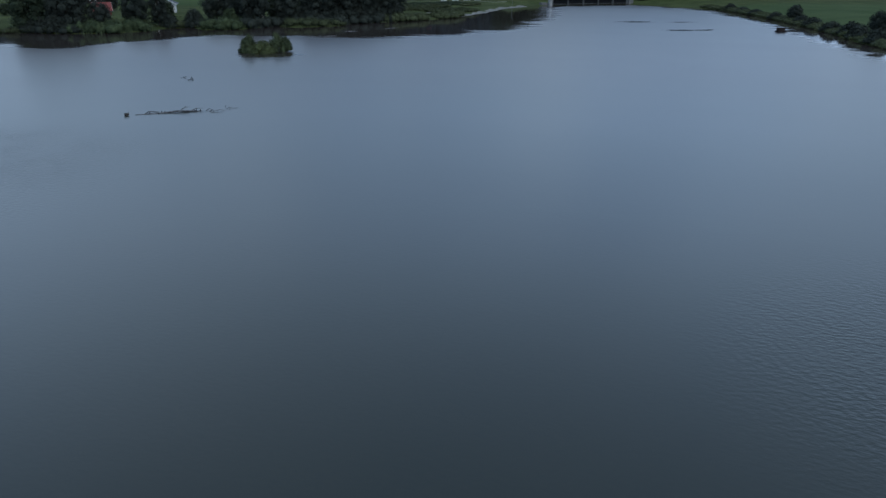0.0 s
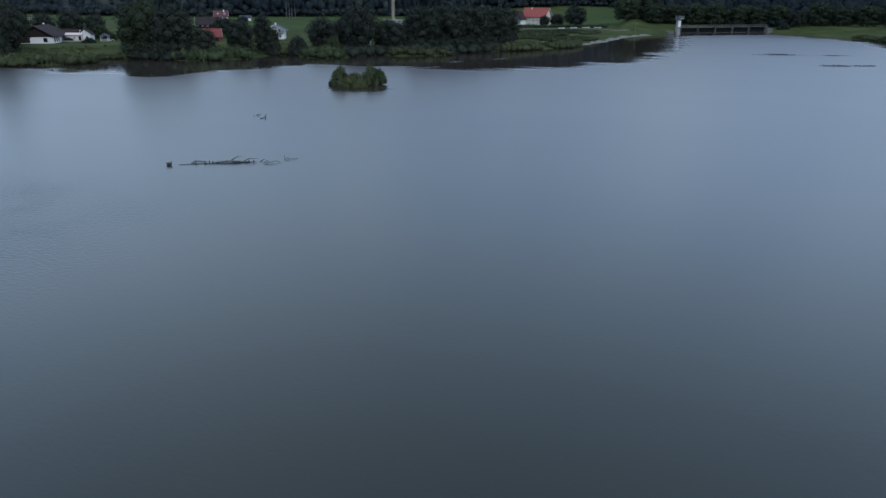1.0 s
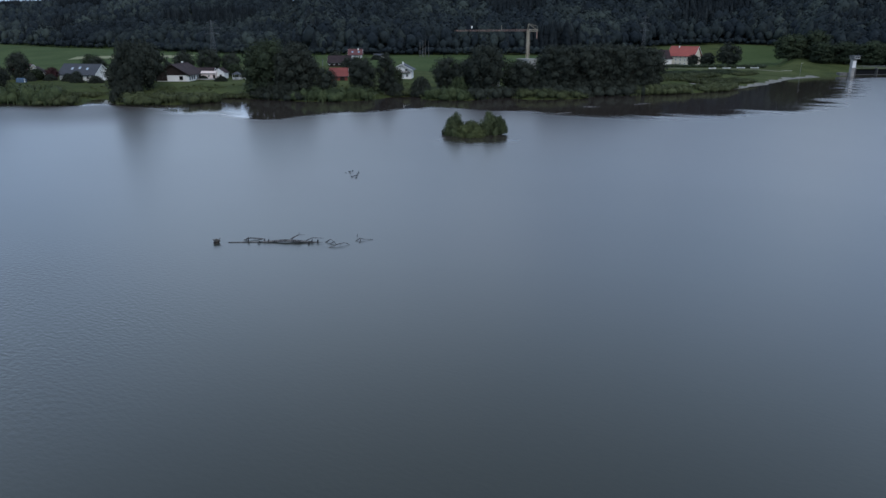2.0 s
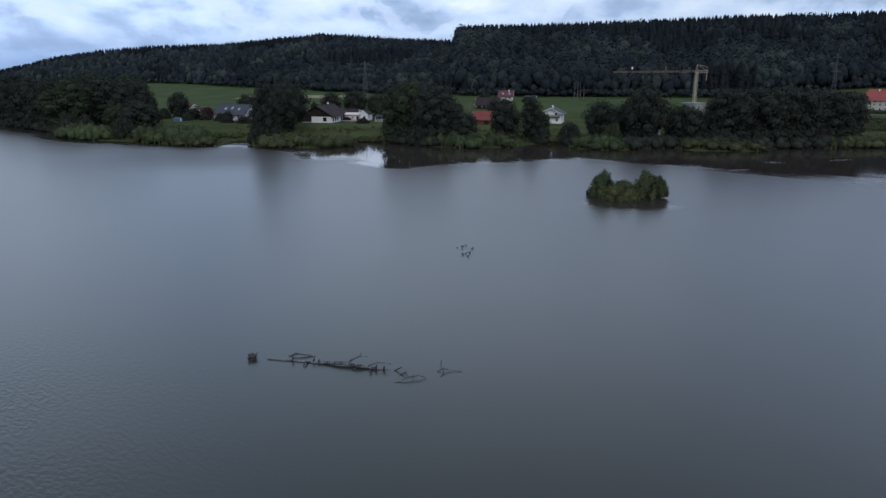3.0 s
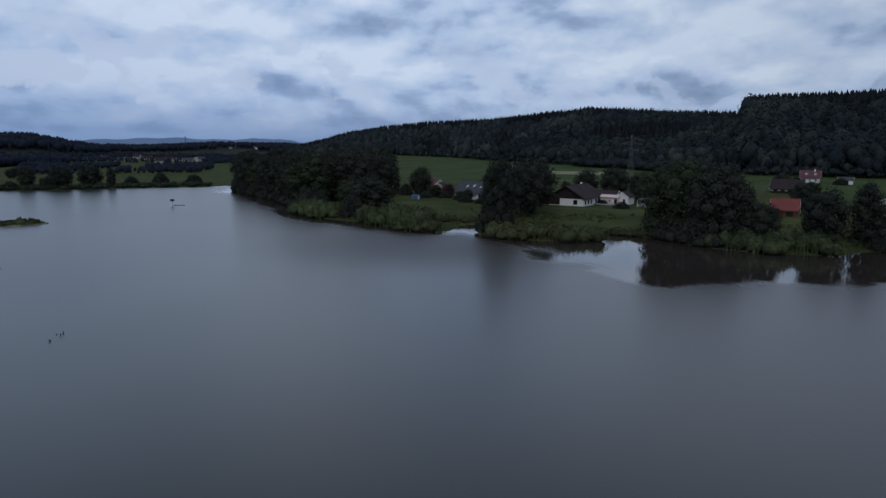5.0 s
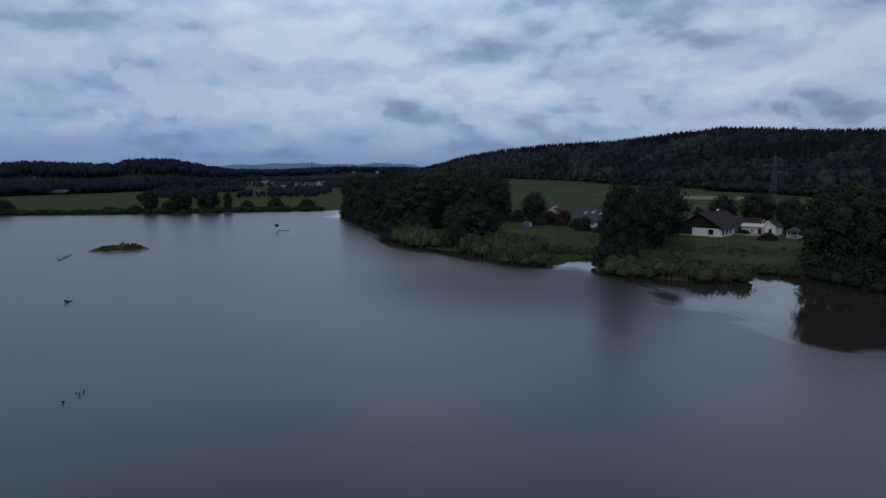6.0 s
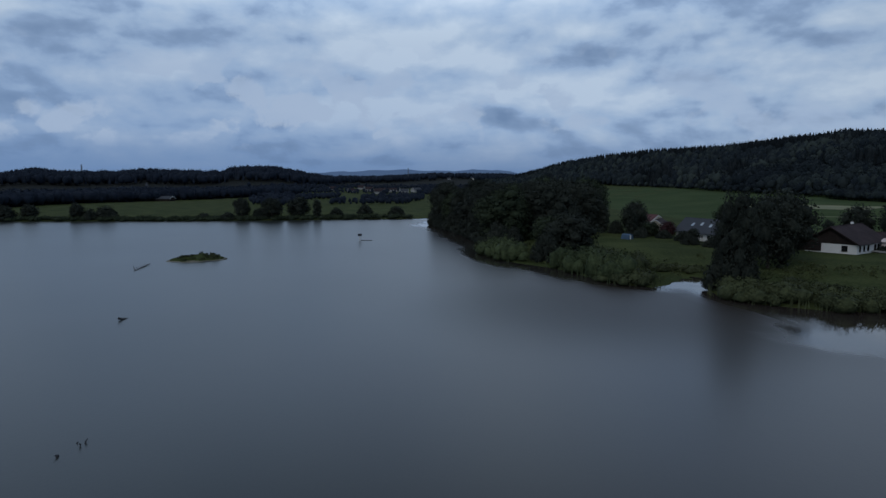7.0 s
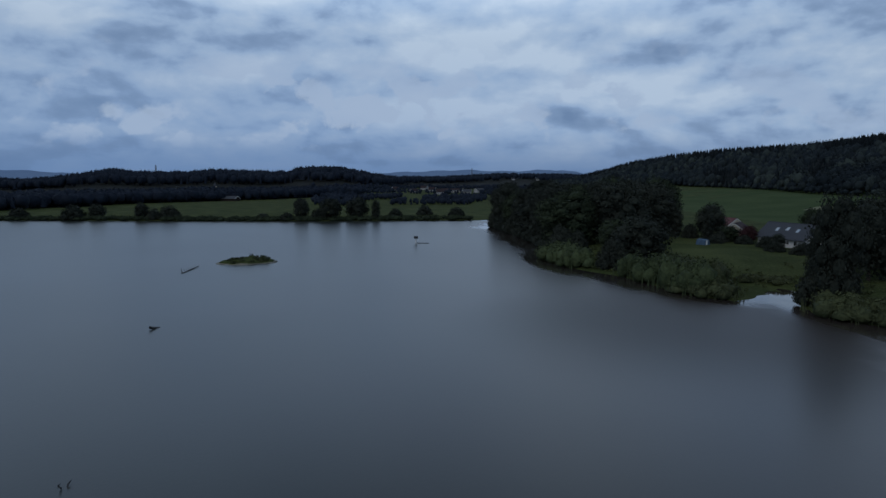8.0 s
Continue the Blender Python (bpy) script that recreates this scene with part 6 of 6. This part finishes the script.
branch(log, "branch", [lp(-64.0, 118.8, 0.15), lp(-63.4, 119.6, 0.5), lp(-62.2, 120.3, 0.45)], [0.07, 0.05, 0.015])
branch(log, "branch", [lp(-63.9, 119.0, 0.1), lp(-64.4, 118.0, 0.2), lp(-64.8, 117.4, -0.08)], [0.07, 0.05, 0.03])
branch(log, "branch", [lp(-61.8, 120.1, -0.05), lp(-61.3, 120.6, 0.35), lp(-60.6, 120.5, 0.1)], [0.05, 0.05, 0.02])
branch(log, "branch", [lp(-61.0, 119.9, -0.05), lp(-60.4, 120.2, 0.25), lp(-59.9, 120.1, -0.05)], [0.05, 0.04, 0.02])
# upright dark stubs added in place of birds perched on the stem
for sx, sy, sz, hh in ((-70.2, 115.2, 0.05, 0.42), (-68.5, 116.3, 0.08, 0.36), (-68.0, 116.5, 0.08, 0.34), (-63.2, 119.2, 0.06, 0.40), (-62.6, 119.6, 0.0, 0.38)):
    branch(log, "stub", [lp(sx, sy, sz), lp(sx + 0.05, sy, sz + hh * 0.6), lp(sx + 0.02, sy + 0.06, sz + hh)], [0.10, 0.085, 0.05], SNAGWOOD, 6)
tw = thing("driftwood", pose(-58.3, 123.0, 0.0), "thin bleached driftwood twigs breaking the surface", "driftwood")
branch(tw, "branch", [(-0.7, -0.6, -0.1), (-0.2, 0.1, 0.25), (0.3, 0.5, 0.10), (1.1, 1.1, 0.05)], [0.035, 0.04, 0.03, 0.015])
branch(tw, "branch", [(-0.1, 0.1, 0.2), (0.3, -0.7, 0.1), (0.5, -1.2, -0.08)], [0.05, 0.04, 0.03])
branch(tw, "branch", [(-1.4, 1.0, -0.1), (-1.3, 1.0, 0.45)], [0.05, 0.03])
tw = thing("driftwood", pose(-59.2, 120.0, 0.0), "forked bleached driftwood branch beside the fallen tree", "driftwood")
branch(tw, "branch", [(-0.9, -1.6, -0.05), (-0.4, -0.6, 0.2), (0.1, 0.5, 0.28), (0.5, 0.8, 0.12), (0.8, 0.8, -0.04)], [0.03, 0.04, 0.035, 0.025, 0.015])
branch(tw, "branch", [(-0.2, -0.1, 0.25), (-0.5, 0.6, 0.08), (-0.6, 0.8, -0.05)], [0.03, 0.02, 0.015])

stump = thing("root_plate", pose(-73.4, 113.0, 0.0, 0, 0, 25), "upturned brown root plate of a sunken tree", "stump")
bv, bf = ball(51, 0.8, 2)
under(new("root_ball", np_mesh("root_ball", bv * (0.34, 0.42, 0.40) + (0, 0, 0.10), bf, ROOTWOOD, False)), stump)
r5 = np.random.default_rng(51)
for k in range(9):
    a = k * 0.7
    p = np.array((math.cos(a) * 0.34, math.sin(a) * 0.48, 0.22 + 0.26 * math.sin(a * 2.3)))
    branch(stump, "root", [tuple(p * 0.4), tuple(p), tuple(p * 1.35 + (0, 0, r5.uniform(-0.2, 0.12)))], [0.12, 0.08, 0.025], DEADWOOD if k % 4 == 1 else ROOTWOOD, 6)


def snag(x, y, seed, n, size, label):
    ob = thing("snag", pose(x, y, 0), label, "driftwood", "snags in the lake")
    r = np.random.default_rng(seed)
    for k in range(n):
        c = r.normal(0, size * 0.45, 2)
        t = r.normal(0, size * 0.5, 2)
        h = r.uniform(0.1, 0.38)
        branch(ob, "branch", [(c[0], c[1], -0.3), (c[0] + t[0] * 0.4, c[1] + t[1] * 0.4, h * 0.6), (c[0] + t[0], c[1] + t[1], h)], [0.10, 0.08, 0.03], SNAGWOOD, 6)


for x, y, tn, ln in ((-73.4, 322.0, 58, 9.0), (-86.5, 301.0, 30, 6.0), (-88.0, 276.5, 62, 8.0)):
    pole = thing("floating_branch", pose(x, y, 0, 0, 0, tn), "long pale floating branch low in the water", "driftwood", "snags in the lake")
    branch(pole, "stem", [(-ln / 2, 0, 0.02), (-ln / 5, 0.3, 0.1), (ln / 6, 0.1, 0.07), (ln / 2, 0.4, 0.03)], [0.07, 0.13, 0.12, 0.05])
    branch(pole, "branch", [(ln / 6, 0.1, 0.05), (ln / 4, 0.7, 0.15), (ln / 3, 1.1, 0.03)], [0.08, 0.06, 0.03])

snag(-87.0, 158.6, 3, 5, 1.0, "dark dead branches sticking out of the water")
snag(-83.9, 155.6, 4, 5, 1.0, "dark dead branches sticking out of the water")
snag(-85.0, 158.7, 5, 2, 0.5, "single dark dead branch stub in the water")
snag(-167.1, 113.0, 6, 3, 0.7, "dark dead branches sticking out of the water")
snag(-163.9, 112.2, 7, 3, 0.8, "dark dead branches sticking out of the water")
trunk = thing("sunken_log", pose(-228.3, 98.3, 0, 0, 0, -30), "short dark sunken log with a raised end", "driftwood")
branch(trunk, "stem", [(-1.2, 0, -0.1), (0, 0, 0.1), (1.1, 0.2, 0.4)], [0.14, 0.2, 0.24])
trunk = thing("sunken_log", pose(-303.5, 80.8, 0, 0, 0, 0), "long grey sunken tree crown just above the surface", "driftwood")
branch(trunk, "stem", [(8.0, 0.2, 0.0), (2.0, 0.1, 0.12), (-6.0, 0.3, 0.22)], [0.10, 0.16, 0.08])
branch(trunk, "stem", [(7.6, 0.0, 0.1), (5.4, -0.9, 0.55), (2.6, -1.8, 0.75)], [0.14, 0.10, 0.04])
for k in range(7):
    branch(trunk, "branch", [(7.0 - k * 1.7, 0.1, 0.1), (5.9 - k * 1.6, -0.5 + 0.06 * k, 0.35), (4.6 - k * 1.5, -1.3 + 0.15 * k, 0.55 - 0.04 * k)], [0.08, 0.06, 0.02], DEADWOOD, 5)
trunk = thing("sunken_log", pose(-203.0, 66.0, 0, 0, 0, 10), "dark low log drifting in open water", "driftwood")
branch(trunk, "stem", [(-1.8, 0, 0.0), (0, 0.1, 0.12), (1.8, 0, 0.02)], [0.15, 0.22, 0.15])

# low dark patches of sparse leaf cards on the surface off the eastern bank
def weed_bed(x, y, turn, length, wide, seed):
    ob = thing("weed_bed", pose(x, y, 0, 0, 0, turn), "low dark leafy patch on the surface of the lake", "weed bed", "weed beds off the eastern bank")
    r = np.random.default_rng(seed)
    bv, bf = ball(seed, 0.5, 2)
    under(new("mud", np_mesh("mud", bv * (length / 3, wide / 3, 0.03) - (0, 0, 0.01), bf, FLOOR, True)), ob)
    n = int(length * wide * 4)
    q = r.normal(size=(n, 2)) * (length * 0.34, wide * 0.40)
    cv, cf = cards(np.c_[q, r.uniform(0.02, 0.16, n)], np.full(n, 0.5), r, np.tile((0, 0, 1.6), (n, 1)), 0.5)
    under(new("herbage", np_mesh("herbage", cv, cf, LEAF_DARK)), ob)


weed_bed(42.4, 396, 15, 14, 6, 81)
weed_bed(59.0, 343, 25, 14, 4, 82)
weed_bed(69.0, 347, 35, 9, 3, 83)
weed_bed(66.0, 400, 20, 10, 3, 84)
buoy = thing("raft", pose(100.8, 344, 0, 0, 0, 20), "small dark square raft moored off the eastern bank", "raft")
part("deck", box((0, 0, 0.35), (4.2, 3.4, 0.25), 0, 0.05), WOOD_DARK, buoy)
for sx in (-1.5, 1.5):
    part("float", box((sx, 0, 0.05), (0.8, 3.2, 0.5), 0, 0.1), RUBBER, buoy)
part("box", box((0, 0.2, 1.2), (3.0, 2.2, 1.5), 0, 0.05), WOOD_DARK, buoy, "dark wooden box")

post = thing("marker_post", pose(-376.2, 143.9, 0), "post in the lake with a dark box on top", "post")
bm = bmesh.new()
bar(bm, (0, 0, -2.5), (0, 0, 1.9), 0.22, 10)
part("pole", bm, PAINT_WHITE, post)
part("box", box((0, 0, 2.3), (1.3, 1.6, 0.9), 0, 0.05), PAINT_DARK, post, "dark box")
boom = thing("floating_beam", pose(-375.4, 146.6, 0, 0, 0, 80), "long timber beam floating beside the post", "beam")
part("beam", box((0, 0, 0.05), (4.6, 0.35, 0.3), 0, 0.05), DEADWOOD, boom)

ile = thing("grass_islet", pose(-320.5, 92.5, 0, 0, 0, 141), "low grassy islet with a pale stony rim", "islet")
bv, bf = ball(63, 0.35, 3)
under(new("bank", np_mesh("bank", bv * (8.5, 7.9, 0.50), bf, GRAVEL, True)), ile)
lump = np.array([0.75 + 0.7 * noise.noise(Vector(p) * 2.6 + Vector((5, 1, 2))) for p in bv])
tv = bv * (7.7, 6.8, 1.2)
tv[:, 2] = tv[:, 2] * lump * 1.2 + 0.06
under(new("turf", np_mesh("turf", tv, bf, GRASS, True)), ile)
r6 = np.random.default_rng(6)
bits = []
for k in range(46):
    a = r6.uniform(0, 6.283)
    q = math.sqrt(r6.uniform(0.05, 0.95))
    cx_, cy_ = 6.9 * q * math.cos(a), 6.1 * q * math.sin(a)
    rad, hh = r6.uniform(0.6, 1.3), r6.uniform(0.4, 1.1) * (1.4 if cx_ > 2 else 0.8)
    base = 0.95 * math.sqrt(max(0.05, 1 - q * q))
    n = 70
    d = r6.normal(size=(n, 3))
    d /= np.linalg.norm(d, axis=1, keepdims=True)
    d[:, 2] = np.abs(d[:, 2])
    c = d * (rad, rad, hh) * r6.uniform(0.6, 1.05, (n, 1)) + (cx_, cy_, base)
    bits.append(cards(c, np.full(n, 0.34), r6, d, 0.6))
cv, cf = join(bits)
under(new("herbage", np_mesh("herbage", cv, cf, REED)), ile)
